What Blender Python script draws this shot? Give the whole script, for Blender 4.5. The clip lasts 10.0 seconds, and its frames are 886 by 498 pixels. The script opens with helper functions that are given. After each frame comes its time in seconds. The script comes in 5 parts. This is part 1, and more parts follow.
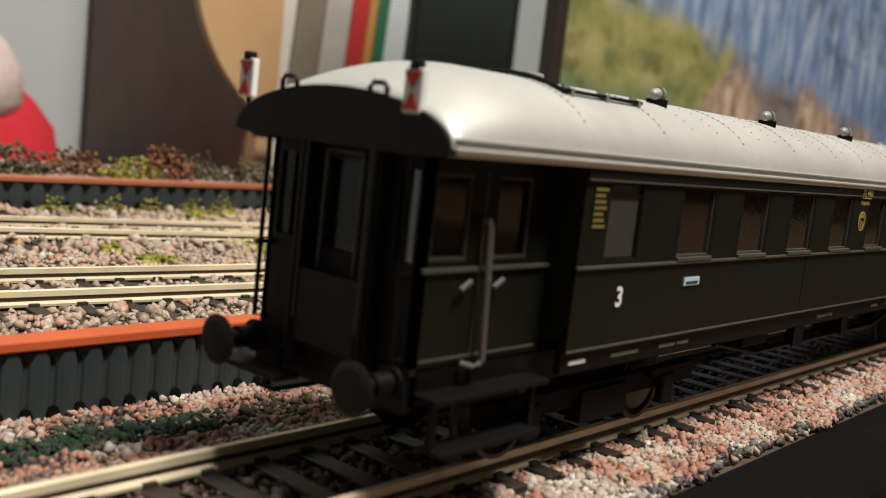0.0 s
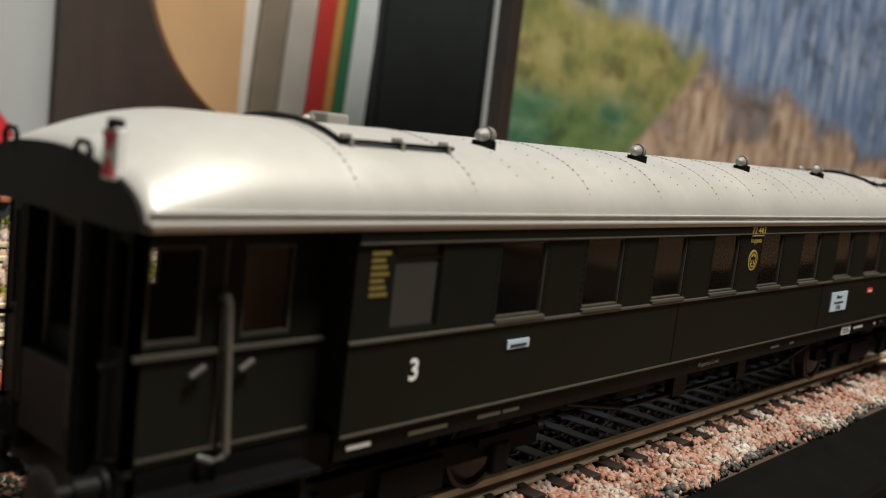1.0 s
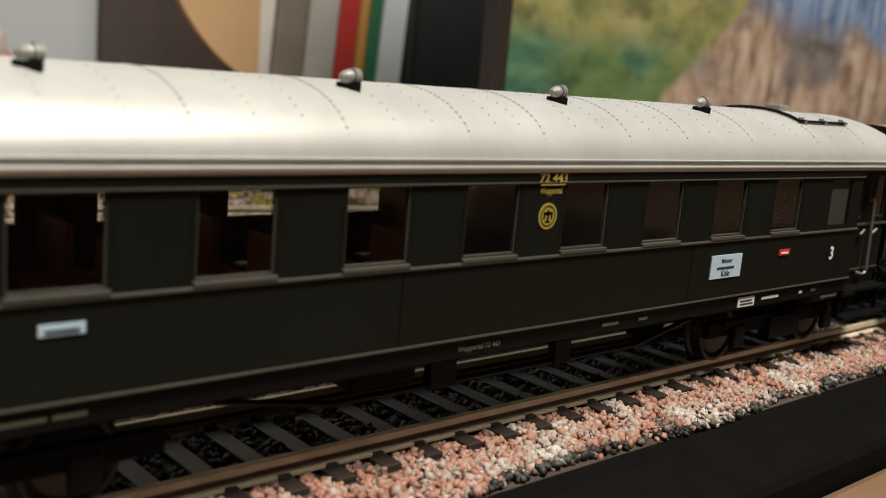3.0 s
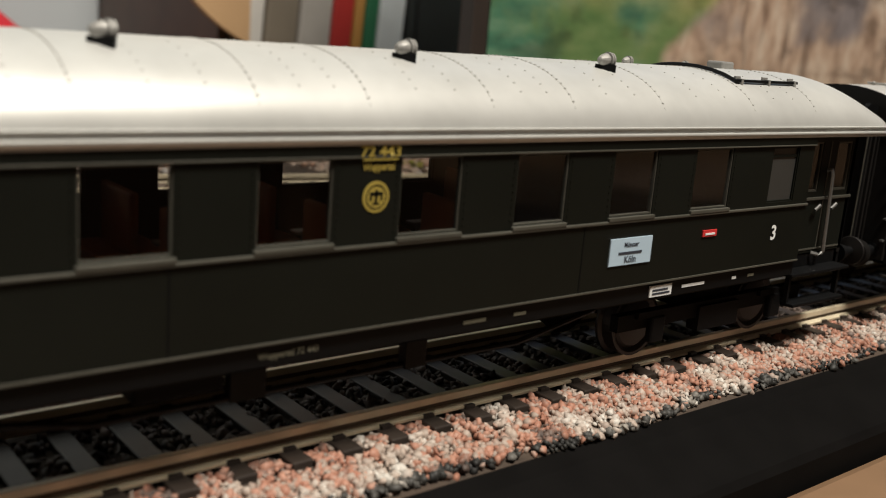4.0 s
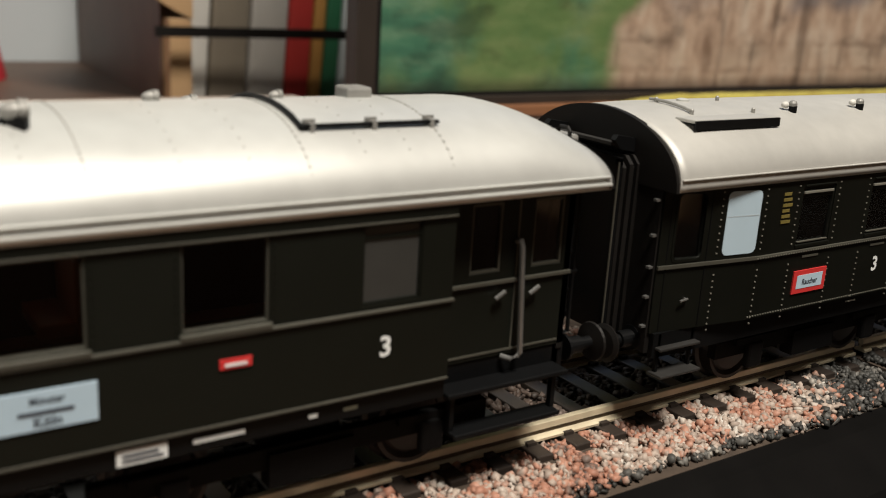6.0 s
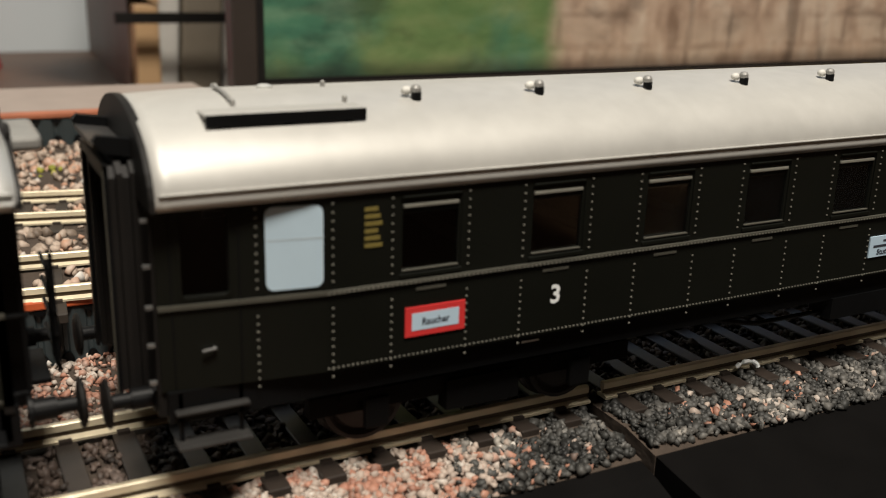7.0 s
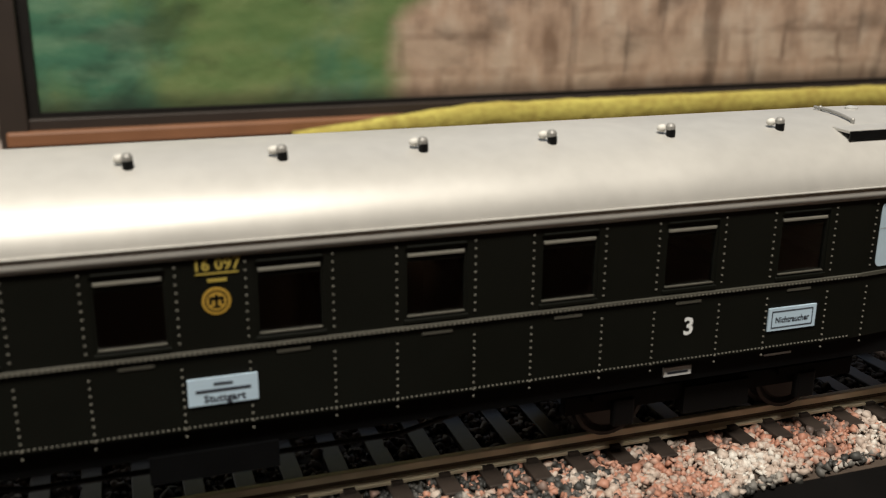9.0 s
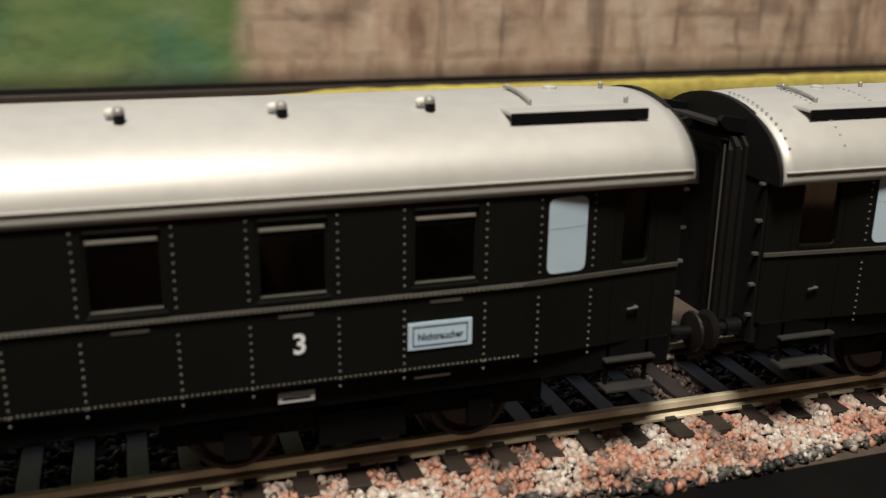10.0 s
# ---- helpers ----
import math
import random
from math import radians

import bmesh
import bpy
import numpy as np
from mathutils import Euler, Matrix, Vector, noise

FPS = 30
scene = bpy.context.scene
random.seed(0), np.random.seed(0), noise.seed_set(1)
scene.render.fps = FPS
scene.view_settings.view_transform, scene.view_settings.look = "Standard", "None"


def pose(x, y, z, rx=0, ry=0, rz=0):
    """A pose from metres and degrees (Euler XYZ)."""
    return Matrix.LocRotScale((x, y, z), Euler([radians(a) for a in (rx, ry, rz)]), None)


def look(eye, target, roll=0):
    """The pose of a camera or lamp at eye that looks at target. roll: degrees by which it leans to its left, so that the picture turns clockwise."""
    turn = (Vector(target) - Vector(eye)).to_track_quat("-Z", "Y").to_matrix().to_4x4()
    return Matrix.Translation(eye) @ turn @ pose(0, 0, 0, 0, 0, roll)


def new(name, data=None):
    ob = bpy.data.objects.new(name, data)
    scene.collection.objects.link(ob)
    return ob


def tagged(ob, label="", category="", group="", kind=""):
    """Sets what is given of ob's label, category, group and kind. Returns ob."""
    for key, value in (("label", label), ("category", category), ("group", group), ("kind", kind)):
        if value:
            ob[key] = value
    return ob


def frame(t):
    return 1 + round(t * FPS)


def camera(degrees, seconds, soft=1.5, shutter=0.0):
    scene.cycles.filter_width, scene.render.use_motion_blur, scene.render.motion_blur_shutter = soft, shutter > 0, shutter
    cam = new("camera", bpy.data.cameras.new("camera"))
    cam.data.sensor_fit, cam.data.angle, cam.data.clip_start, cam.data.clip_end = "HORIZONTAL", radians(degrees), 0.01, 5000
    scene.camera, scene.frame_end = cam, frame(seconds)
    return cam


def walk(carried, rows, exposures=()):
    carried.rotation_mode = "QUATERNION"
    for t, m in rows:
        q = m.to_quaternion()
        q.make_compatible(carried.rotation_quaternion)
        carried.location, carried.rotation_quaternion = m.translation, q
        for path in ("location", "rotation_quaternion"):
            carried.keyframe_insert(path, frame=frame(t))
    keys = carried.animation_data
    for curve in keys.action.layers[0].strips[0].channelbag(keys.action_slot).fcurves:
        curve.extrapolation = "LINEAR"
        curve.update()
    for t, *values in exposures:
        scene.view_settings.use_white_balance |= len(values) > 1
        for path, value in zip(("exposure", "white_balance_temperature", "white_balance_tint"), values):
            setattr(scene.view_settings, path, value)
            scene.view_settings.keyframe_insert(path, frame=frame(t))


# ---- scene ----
cam = camera(48.98, 10.0, soft=1.0)
cam.data.dof.use_dof = True
cam.data.dof.focus_distance = 0.145
cam.data.dof.aperture_fstop = 32.0
# seconds, eye (metres), yaw, pitch, lean (degrees)
ROWS = [
    (0, -0.04991, -0.05501, 0.03567, -49.117, -7.063, 6.381),
    (0.5, -0.04478, -0.05658, 0.03703, -48.968, -7.122, 6.464),
    (1, -0.02576, -0.06298, 0.04386, -48.964, -7.438, 6.535),
    (1.5, -0.01134, -0.07124, 0.04438, -48.039, -7.942, 5.866),
    (2, 0.00034, -0.07790, 0.04523, -45.325, -9.079, 5.554),
    (2.5, 0.01770, -0.08065, 0.04571, -43.448, -9.353, 4.998),
    (2.7, 0.02318, -0.07956, 0.04439, -42.876, -9.720, 4.996),
    (4, 0.06270, -0.08033, 0.04571, -39.837, -12.986, 4.671),
    (4.5, 0.07958, -0.08185, 0.04621, -38.370, -13.713, 4.498),
    (5, 0.09730, -0.08042, 0.04796, -37.481, -13.983, 4.310),
    (5.5, 0.11880, -0.07955, 0.05393, -36.655, -15.923, 4.696),
    (5.7, 0.12791, -0.07893, 0.05555, -36.081, -15.795, 4.209),
    (6.8, 0.20524, -0.08865, 0.05653, -29.360, -16.816, 2.155),
    (7, 0.21881, -0.08912, 0.05586, -28.040, -17.043, 1.727),
    (7.5, 0.24963, -0.09579, 0.05721, -24.408, -17.009, 0.751),
    (8, 0.28499, -0.09912, 0.05851, -20.962, -17.002, 0.103),
    (8.5, 0.30659, -0.09638, 0.06048, -19.513, -17.130, 0.353),
    (9, 0.33059, -0.09723, 0.06218, -18.616, -17.143, 0.382),
    (9.5, 0.35562, -0.09505, 0.05978, -18.100, -17.440, 0.300),
    (10, 0.38027, -0.09344, 0.05771, -18.297, -17.540, 0.843),
]


def eye_pose(x, y, z, yaw, pitch, lean):
    a, b = radians(yaw), radians(pitch)
    way = Vector((-math.sin(a) * math.cos(b), math.cos(a) * math.cos(b), math.sin(b)))
    return look((x, y, z), Vector((x, y, z)) + way, lean)


walk(cam, [(t, eye_pose(*r)) for t, *r in ROWS], [(0, 0.1), (0.5, 0.05), (1.0, -0.04), (1.5, 0.05), (10, 0.06)])

# ---- light ----
world = bpy.data.worlds.new("room")
scene.world = world
world.use_nodes = True
world.node_tree.nodes["Background"].inputs[0].default_value = (1.0, 0.86, 0.7, 1)
world.node_tree.nodes["Background"].inputs[1].default_value = 0.03


def area_lamp(name, eye, target, size, watts, colour):
    lamp = bpy.data.lights.new(name, "AREA")
    lamp.shape, lamp.size, lamp.energy, lamp.color = "DISK", size, watts, colour
    ob = new(name, lamp)
    ob.matrix_world = look(eye, target)
    return tagged(ob, "warm round ceiling lamp over the layout", "lamp")


area_lamp("ceiling_lamp", (0.17, -0.51, 1.23), (0.2, 0.1, 0), 0.36, 30.0, (1.0, 0.925, 0.815))

# ---- materials ----


def material(name, colour, rough=0.6, metal=0.0, vary=0.15, scale=300.0, bump=0.0, island=0.0, obj=0.0, second=None, spec=0.5, coarse=0.15):
    """A surface with two scales of variation, grain in relief and shades from piece to piece."""
    m = bpy.data.materials.new(name)
    m.use_nodes = True
    t = m.node_tree
    b = t.nodes["Principled BSDF"]
    b.inputs["Roughness"].default_value, b.inputs["Metallic"].default_value = rough, metal
    b.inputs["Specular IOR Level"].default_value = spec
    co = t.nodes.new("ShaderNodeTexCoord")
    fine, big = t.nodes.new("ShaderNodeTexNoise"), t.nodes.new("ShaderNodeTexNoise")
    for n, s in ((fine, scale), (big, scale * coarse)):
        n.inputs["Scale"].default_value, n.inputs["Detail"].default_value = s, 5
        t.links.new(co.outputs["Object"], n.inputs["Vector"])
    add = t.nodes.new("ShaderNodeMath")
    add.operation = "ADD"
    t.links.new(fine.outputs["Fac"], add.inputs[0])
    t.links.new(big.outputs["Fac"], add.inputs[1])
    last = add.outputs[0]
    for amount, node, socket in ((island, "ShaderNodeNewGeometry", "Random Per Island"), (obj, "ShaderNodeObjectInfo", "Random")):
        if amount:
            g = t.nodes.new(node)
            mad = t.nodes.new("ShaderNodeMath")
            mad.operation = "MULTIPLY_ADD"
            mad.inputs[1].default_value = amount
            t.links.new(g.outputs[socket], mad.inputs[0])
            t.links.new(last, mad.inputs[2])
            off = t.nodes.new("ShaderNodeMath")
            off.operation = "SUBTRACT"
            off.inputs[1].default_value = amount / 2
            t.links.new(mad.outputs[0], off.inputs[0])
            last = off.outputs[0]
    ramp = t.nodes.new("ShaderNodeMapRange")
    ramp.inputs["From Min"].default_value, ramp.inputs["From Max"].default_value = 0.6, 1.4
    t.links.new(last, ramp.inputs["Value"])
    mix = t.nodes.new("ShaderNodeMix")
    mix.data_type = "RGBA"
    lo = tuple(c * (1 - vary) for c in colour)
    hi = second or tuple(min(1, c * (1 + vary)) for c in colour)
    mix.inputs["A"].default_value, mix.inputs["B"].default_value = (*lo, 1), (*hi, 1)
    t.links.new(ramp.outputs["Result"], mix.inputs["Factor"])
    t.links.new(mix.outputs["Result"], b.inputs["Base Color"])
    wear = t.nodes.new("ShaderNodeMapRange")
    wear.inputs["To Min"].default_value, wear.inputs["To Max"].default_value = max(0.03, rough - 0.1), min(1, rough + 0.1)
    t.links.new(big.outputs["Fac"], wear.inputs["Value"])
    t.links.new(wear.outputs["Result"], b.inputs["Roughness"])
    if bump:
        bp = t.nodes.new("ShaderNodeBump")
        bp.inputs["Strength"].default_value, bp.inputs["Distance"].default_value = 1.0, bump
        t.links.new(fine.outputs["Fac"], bp.inputs["Height"])
        t.links.new(bp.outputs["Normal"], b.inputs["Normal"])
    return m


def stone_material(name, stops, rough=0.6):
    """Small stones, each of one shade from a row of shades."""
    m = bpy.data.materials.new(name)
    m.use_nodes = True
    t = m.node_tree
    b = t.nodes["Principled BSDF"]
    b.inputs["Roughness"].default_value = rough
    g = t.nodes.new("ShaderNodeNewGeometry")
    co = t.nodes.new("ShaderNodeTexCoord")
    n = t.nodes.new("ShaderNodeTexNoise")
    n.inputs["Scale"].default_value, n.inputs["Detail"].default_value = 2500, 4
    patch = t.nodes.new("ShaderNodeTexNoise")
    patch.inputs["Scale"].default_value, patch.inputs["Detail"].default_value = 130, 2
    t.links.new(co.outputs["Object"], n.inputs["Vector"])
    t.links.new(co.outputs["Object"], patch.inputs["Vector"])
    s = t.nodes.new("ShaderNodeMath")
    s.operation = "MULTIPLY_ADD"
    s.inputs[1].default_value = 1.9
    t.links.new(patch.outputs["Fac"], s.inputs[0])
    own = t.nodes.new("ShaderNodeMath")
    own.operation = "MULTIPLY"
    own.inputs[1].default_value = 0.5
    t.links.new(g.outputs["Random Per Island"], own.inputs[0])
    t.links.new(own.outputs[0], s.inputs[2])
    s2 = t.nodes.new("ShaderNodeMath")
    s2.operation = "SUBTRACT"
    s2.inputs[1].default_value = 0.7
    t.links.new(s.outputs[0], s2.inputs[0])
    r = t.nodes.new("ShaderNodeValToRGB")
    while len(r.color_ramp.elements) < len(stops):
        r.color_ramp.elements.new(0.5)
    for e, (p, c) in zip(r.color_ramp.elements, stops):
        e.position, e.color = p, (*c, 1)
    t.links.new(s2.outputs[0], r.inputs["Fac"])
    mul = t.nodes.new("ShaderNodeMix")
    mul.data_type, mul.blend_type = "RGBA", "MULTIPLY"
    mul.inputs["Factor"].default_value = 0.45
    t.links.new(r.outputs["Color"], mul.inputs["A"])
    t.links.new(n.outputs["Fac"], mul.inputs["B"])
    t.links.new(mul.outputs["Result"], b.inputs["Base Color"])
    return m


def glass_material(name, tint=(0.8, 0.8, 0.8)):
    m = bpy.data.materials.new(name)
    m.use_nodes = True
    t = m.node_tree
    out = t.nodes["Material Output"]
    tr, gl = t.nodes.new("ShaderNodeBsdfTransparent"), t.nodes.new("ShaderNodeBsdfGlossy")
    tr.inputs[0].default_value = (*tint, 1)
    gl.inputs["Roughness"].default_value = 0.06
    fr = t.nodes.new("ShaderNodeFresnel")
    fr.inputs[0].default_value = 1.45
    mx = t.nodes.new("ShaderNodeMixShader")
    t.links.new(fr.outputs[0], mx.inputs[0])
    t.links.new(tr.outputs[0], mx.inputs[1])
    t.links.new(gl.outputs[0], mx.inputs[2])
    t.links.new(mx.outputs[0], out.inputs["Surface"])
    return m


GREEN = material("dark_olive_paint", (0.0053, 0.0062, 0.0043), 0.5, vary=0.12, scale=250, bump=0.00001, spec=0.22)
GREEN_DARK = material("black_green_paint", (0.0040, 0.0045, 0.0031), 0.5, vary=0.12, scale=250, bump=0.00001, spec=0.2)
ROOF_1 = material("silver_roof_paint", (0.58, 0.585, 0.565), 0.46, 0.45, 0.06, 400, bump=0.00001)
ROOF_2 = material("worn_silver_roof_paint", (0.49, 0.482, 0.455), 0.5, 0.35, 0.08, 400, bump=0.000015)
VENT = material("silver_vent_paint", (0.27, 0.265, 0.25), 0.5, 0.3, 0.2, 500)
BLACK = material("black_plastic", (0.0028, 0.003, 0.0034), 0.5, vary=0.2, scale=400, spec=0.18)
UNDER = material("matt_black_underframe", (0.0022, 0.0022, 0.0024), 0.6, vary=0.25, scale=400, spec=0.12)
WHEEL = material("brown_wheel_metal", (0.010, 0.007, 0.006), 0.5, vary=0.2, scale=400)
BLACK_MATT = material("matt_black_plastic", (0.0068, 0.0058, 0.0052), 0.6, vary=0.25, scale=400, spec=0.25)
SEAM = material("grey_seam", (0.40, 0.395, 0.375), 0.5, 0.3, vary=0.1)
# pale ledges and mouldings; gangway edge highlights are put into this colour
SILL = material("pale_green_edge", (0.062, 0.060, 0.049), 0.4, vary=0.2)
RIVET = material("bright_rivet", (0.17, 0.165, 0.14), 0.4, vary=0.2)
PALE_VENT = material("pale_vent_paint", (0.58, 0.57, 0.53), 0.6, 0.0, vary=0.15, scale=500)
STEP = material("worn_black_step", (0.03, 0.029, 0.028), 0.4, vary=0.3, scale=300)
FROST_BAR = material("grey_pane_bar", (0.38, 0.44, 0.48), 0.4, vary=0.1)
STEEL = material("grey_metal", (0.24, 0.24, 0.235), 0.35, 0.7, 0.15, 400)
WHITE = material("white_print", (0.72, 0.74, 0.74), 0.6, vary=0.06)
PALE = material("pale_blue_white_card", (0.43, 0.56, 0.67), 0.6, vary=0.07)
FROST = material("frosted_white_pane", (0.44, 0.56, 0.65), 0.35, vary=0.05)
FROST_DIM = material("frosted_grey_pane", (0.036, 0.036, 0.034), 0.35, vary=0.1)
YELLOW_DIM = material("faded_yellow_print", (0.16, 0.125, 0.03), 0.6, vary=0.1)
YELLOW_WARM = material("orange_yellow_print", (0.36, 0.22, 0.03), 0.6, vary=0.08)
YELLOW = material("yellow_print", (0.34, 0.26, 0.05), 0.6, vary=0.08)
FAINT = material("faint_print", (0.11, 0.105, 0.075), 0.6, vary=0.1)
RED = material("red_print", (0.55, 0.03, 0.03), 0.55, vary=0.08)
INK = material("dark_print", (0.03, 0.035, 0.05), 0.6, vary=0.1)
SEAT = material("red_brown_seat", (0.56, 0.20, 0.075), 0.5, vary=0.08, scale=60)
# shade inside the riveted coaches is put into these two darkened colours
SEAT_SHADED = material("shaded_brown_seat", (0.022, 0.011, 0.008), 0.6, vary=0.2)
CABIN_SHADED = material("shaded_cabin_wall", (0.016, 0.010, 0.008), 0.6, vary=0.2)
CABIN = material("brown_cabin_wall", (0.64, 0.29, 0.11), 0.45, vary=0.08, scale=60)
RAIL = material("brass_brown_rail", (0.74, 0.65, 0.47), 0.32, 0.15, 0.22, 200)
WEB = material("dull_rail_web", (0.09, 0.065, 0.04), 0.55, 0.3, 0.3, 300)
SLEEPER = material("dark_brown_sleeper", (0.032, 0.024, 0.018), 0.6, vary=0.3, scale=500, bump=0.00003, obj=0.5)
SLEEPER_GREY = material("grey_worn_sleeper", (0.030, 0.023, 0.019), 0.42, vary=0.3, scale=500, bump=0.00003, obj=0.5)
BOARD = material("black_board", (0.0030, 0.0027, 0.0026), 0.75, vary=0.45, scale=160, bump=0.00006, spec=0.07)
EARTH = material("dark_brown_bed", (0.05, 0.035, 0.025), 0.9, vary=0.4, scale=600, bump=0.0002)
WOOD = material("tan_wood", (0.19, 0.115, 0.065), 0.45, vary=0.25, scale=60, bump=0.00003)
ORANGE = material("orange_paint", (0.52, 0.10, 0.03), 0.5, vary=0.2, scale=150)
ORANGE_DULL = material("dull_orange_brown_paint", (0.36, 0.12, 0.06), 0.6, vary=0.2, scale=120)
CORRUGATED = material("dark_blue_grey_plastic", (0.030, 0.040, 0.043), 0.42, vary=0.25, scale=200)
PALE_PINK = material("dusty_grey_top", (0.30, 0.25, 0.22), 0.8, vary=0.12, scale=80)
STONES = stone_material("pink_grey_ballast", [(0.0, (0.09, 0.065, 0.055)), (0.14, (0.20, 0.14, 0.115)), (0.3, (0.42, 0.19, 0.125)), (0.46, (0.52, 0.27, 0.19)), (0.58, (0.40, 0.32, 0.27)), (0.74, (0.52, 0.42, 0.35)), (0.9, (0.58, 0.51, 0.45)), (1.0, (0.70, 0.66, 0.60))], 0.62)
STONES_PALE = stone_material("white_pink_ballast", [(0.0, (0.16, 0.12, 0.09)), (0.25, (0.42, 0.33, 0.26)), (0.5, (0.58, 0.46, 0.37)), (0.7, (0.55, 0.30, 0.19)), (0.85, (0.62, 0.55, 0.49)), (1.0, (0.70, 0.67, 0.62))])
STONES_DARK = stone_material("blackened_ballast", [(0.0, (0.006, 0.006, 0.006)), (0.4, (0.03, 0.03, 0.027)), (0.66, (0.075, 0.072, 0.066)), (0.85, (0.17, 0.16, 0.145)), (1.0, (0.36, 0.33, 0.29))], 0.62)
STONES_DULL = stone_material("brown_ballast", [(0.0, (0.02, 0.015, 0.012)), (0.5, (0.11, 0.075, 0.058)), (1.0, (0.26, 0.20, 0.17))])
FLOCK = stone_material("dark_green_flock", [(0.0, (0.012, 0.03, 0.018)), (0.6, (0.025, 0.06, 0.035)), (1.0, (0.06, 0.10, 0.06))], 0.95)
FLOCK_LIGHT = stone_material("yellow_green_flock", [(0.0, (0.14, 0.16, 0.02)), (0.6, (0.34, 0.33, 0.05)), (1.0, (0.50, 0.44, 0.10))], 0.95)
FLOCK_RUST = stone_material("rust_flock", [(0.0, (0.10, 0.04, 0.02)), (0.6, (0.26, 0.11, 0.05)), (1.0, (0.36, 0.20, 0.11))], 0.95)
FLOCK_OLIVE = stone_material("olive_flock", [(0.0, (0.04, 0.035, 0.02)), (0.6, (0.12, 0.10, 0.055)), (1.0, (0.22, 0.18, 0.11))], 0.95)
FLOCK_YELLOW = stone_material("yellow_flock", [(0.0, (0.34, 0.27, 0.03)), (0.5, (0.52, 0.44, 0.05)), (0.8, (0.58, 0.42, 0.07)), (1.0, (0.66, 0.56, 0.14))], 0.95)
GLASS = glass_material("clear_pane")

# ---- building blocks (all in millimetres) ----
MM = 0.001


def thing(name, label, category, group="", kind=""):
    return tagged(new(name), label, category, group, kind)


def mesh_from(verts, faces, mats, smooth=False, index=None):
    me = bpy.data.meshes.new("mesh")
    me.from_pydata([(x * MM, y * MM, z * MM) for x, y, z in verts], [], faces)
    for m in mats if isinstance(mats, (list, tuple)) else [mats]:
        me.materials.append(m)
    if index is not None:
        me.polygons.foreach_set("material_index", index)
    if smooth:
        me.polygons.foreach_set("use_smooth", [True] * len(me.polygons))
    me.update()
    return me


def part(name, geo, mat, parent=None, label="", smooth=False):
    """Links (verts, faces) as one mesh object under a thing or a part."""
    ob = new(name, mesh_from(geo[0], geo[1], mat, smooth))
    if parent:
        ob.parent = parent
    if label:
        tagged(ob, label)
    return ob


def join(*geos):
    v, f = [], []
    for gv, gf in geos:
        n = len(v)
        v += gv
        f += [tuple(i + n for i in q) for q in gf]
    return v, f


BOX = [(0, 3, 2, 1), (4, 5, 6, 7), (0, 1, 5, 4), (1, 2, 6, 5), (2, 3, 7, 6), (3, 0, 4, 7)]


def box(x0, x1, y0, y1, z0, z1):
    return [(x0, y0, z0), (x1, y0, z0), (x1, y1, z0), (x0, y1, z0), (x0, y0, z1), (x1, y0, z1), (x1, y1, z1), (x0, y1, z1)], list(BOX)


def soft_box(x0, x1, y0, y1, z0, z1, r):
    """A box with its edges cut off by r, by bevelling."""
    bm = bmesh.new()
    bmesh.ops.create_cube(bm, size=1)
    for v in bm.verts:
        v.co = Vector((x0 + (v.co.x + 0.5) * (x1 - x0), y0 + (v.co.y + 0.5) * (y1 - y0), z0 + (v.co.z + 0.5) * (z1 - z0)))
    bmesh.ops.bevel(bm, geom=bm.edges[:], offset=r, segments=2, affect="EDGES", profile=0.5)
    bm.verts.ensure_lookup_table()
    geo = [tuple(v.co) for v in bm.verts], [tuple(v.index for v in f.verts) for f in bm.faces]
    bm.free()
    return geo


def prism(outline, a, b, axis="x"):
    """An outline of (u, v) drawn out from a to b: along x (u, v = y, z), along y (x, z) or along z (x, y)."""
    put = {"x": lambda w, u, v: (w, u, v), "y": lambda w, u, v: (u, w, v), "z": lambda w, u, v: (u, v, w)}[axis]
    n = len(outline)
    v = [put(w, *p) for w in (a, b) for p in outline]
    f = [tuple(range(n))[::-1], tuple(range(n, 2 * n))] + [(i, (i + 1) % n, n + (i + 1) % n, n + i) for i in range(n)]
    return v, f


def sweep(points, r, sides=8):
    """A round bar along a line of points."""
    v, f = [], []
    pts = [Vector(p) for p in points]
    for i, p in enumerate(pts):
        d = (pts[min(i + 1, len(pts) - 1)] - pts[max(i - 1, 0)]).normalized()
        s = d.orthogonal() if abs(d.x) > 0.9 or abs(d.z) > 0.9 else d.cross(Vector((0, 0, 1)))
        s.normalize()
        u = d.cross(s)
        v += [tuple(p + r * (math.cos(k * math.tau / sides) * s + math.sin(k * math.tau / sides) * u)) for k in range(sides)]
    for i in range(len(pts) - 1):
        f += [(i * sides + k, i * sides + (k + 1) % sides, (i + 1) * sides + (k + 1) % sides, (i + 1) * sides + k) for k in range(sides)]
    f += [tuple(range(sides))[::-1], tuple(range((len(pts) - 1) * sides, len(pts) * sides))]
    return v, f


def lathe(profile, centre, axis="z", sides=20):
    """(radius, height) pairs turned about an axis through centre."""
    v, f = [], []
    for r, h in profile:
        for k in range(sides):
            a, b = r * math.cos(k * math.tau / sides), r * math.sin(k * math.tau / sides)
            q = {"z": (a, b, h), "x": (h, a, b), "y": (a, h, b)}[axis]
            v.append(tuple(c + d for c, d in zip(centre, q)))
    for i in range(len(profile) - 1):
        f += [(i * sides + k, i * sides + (k + 1) % sides, (i + 1) * sides + (k + 1) % sides, (i + 1) * sides + k) for k in range(sides)]
    f += [tuple(range(sides))[::-1], tuple(range((len(profile) - 1) * sides, len(profile) * sides))]
    return v, f


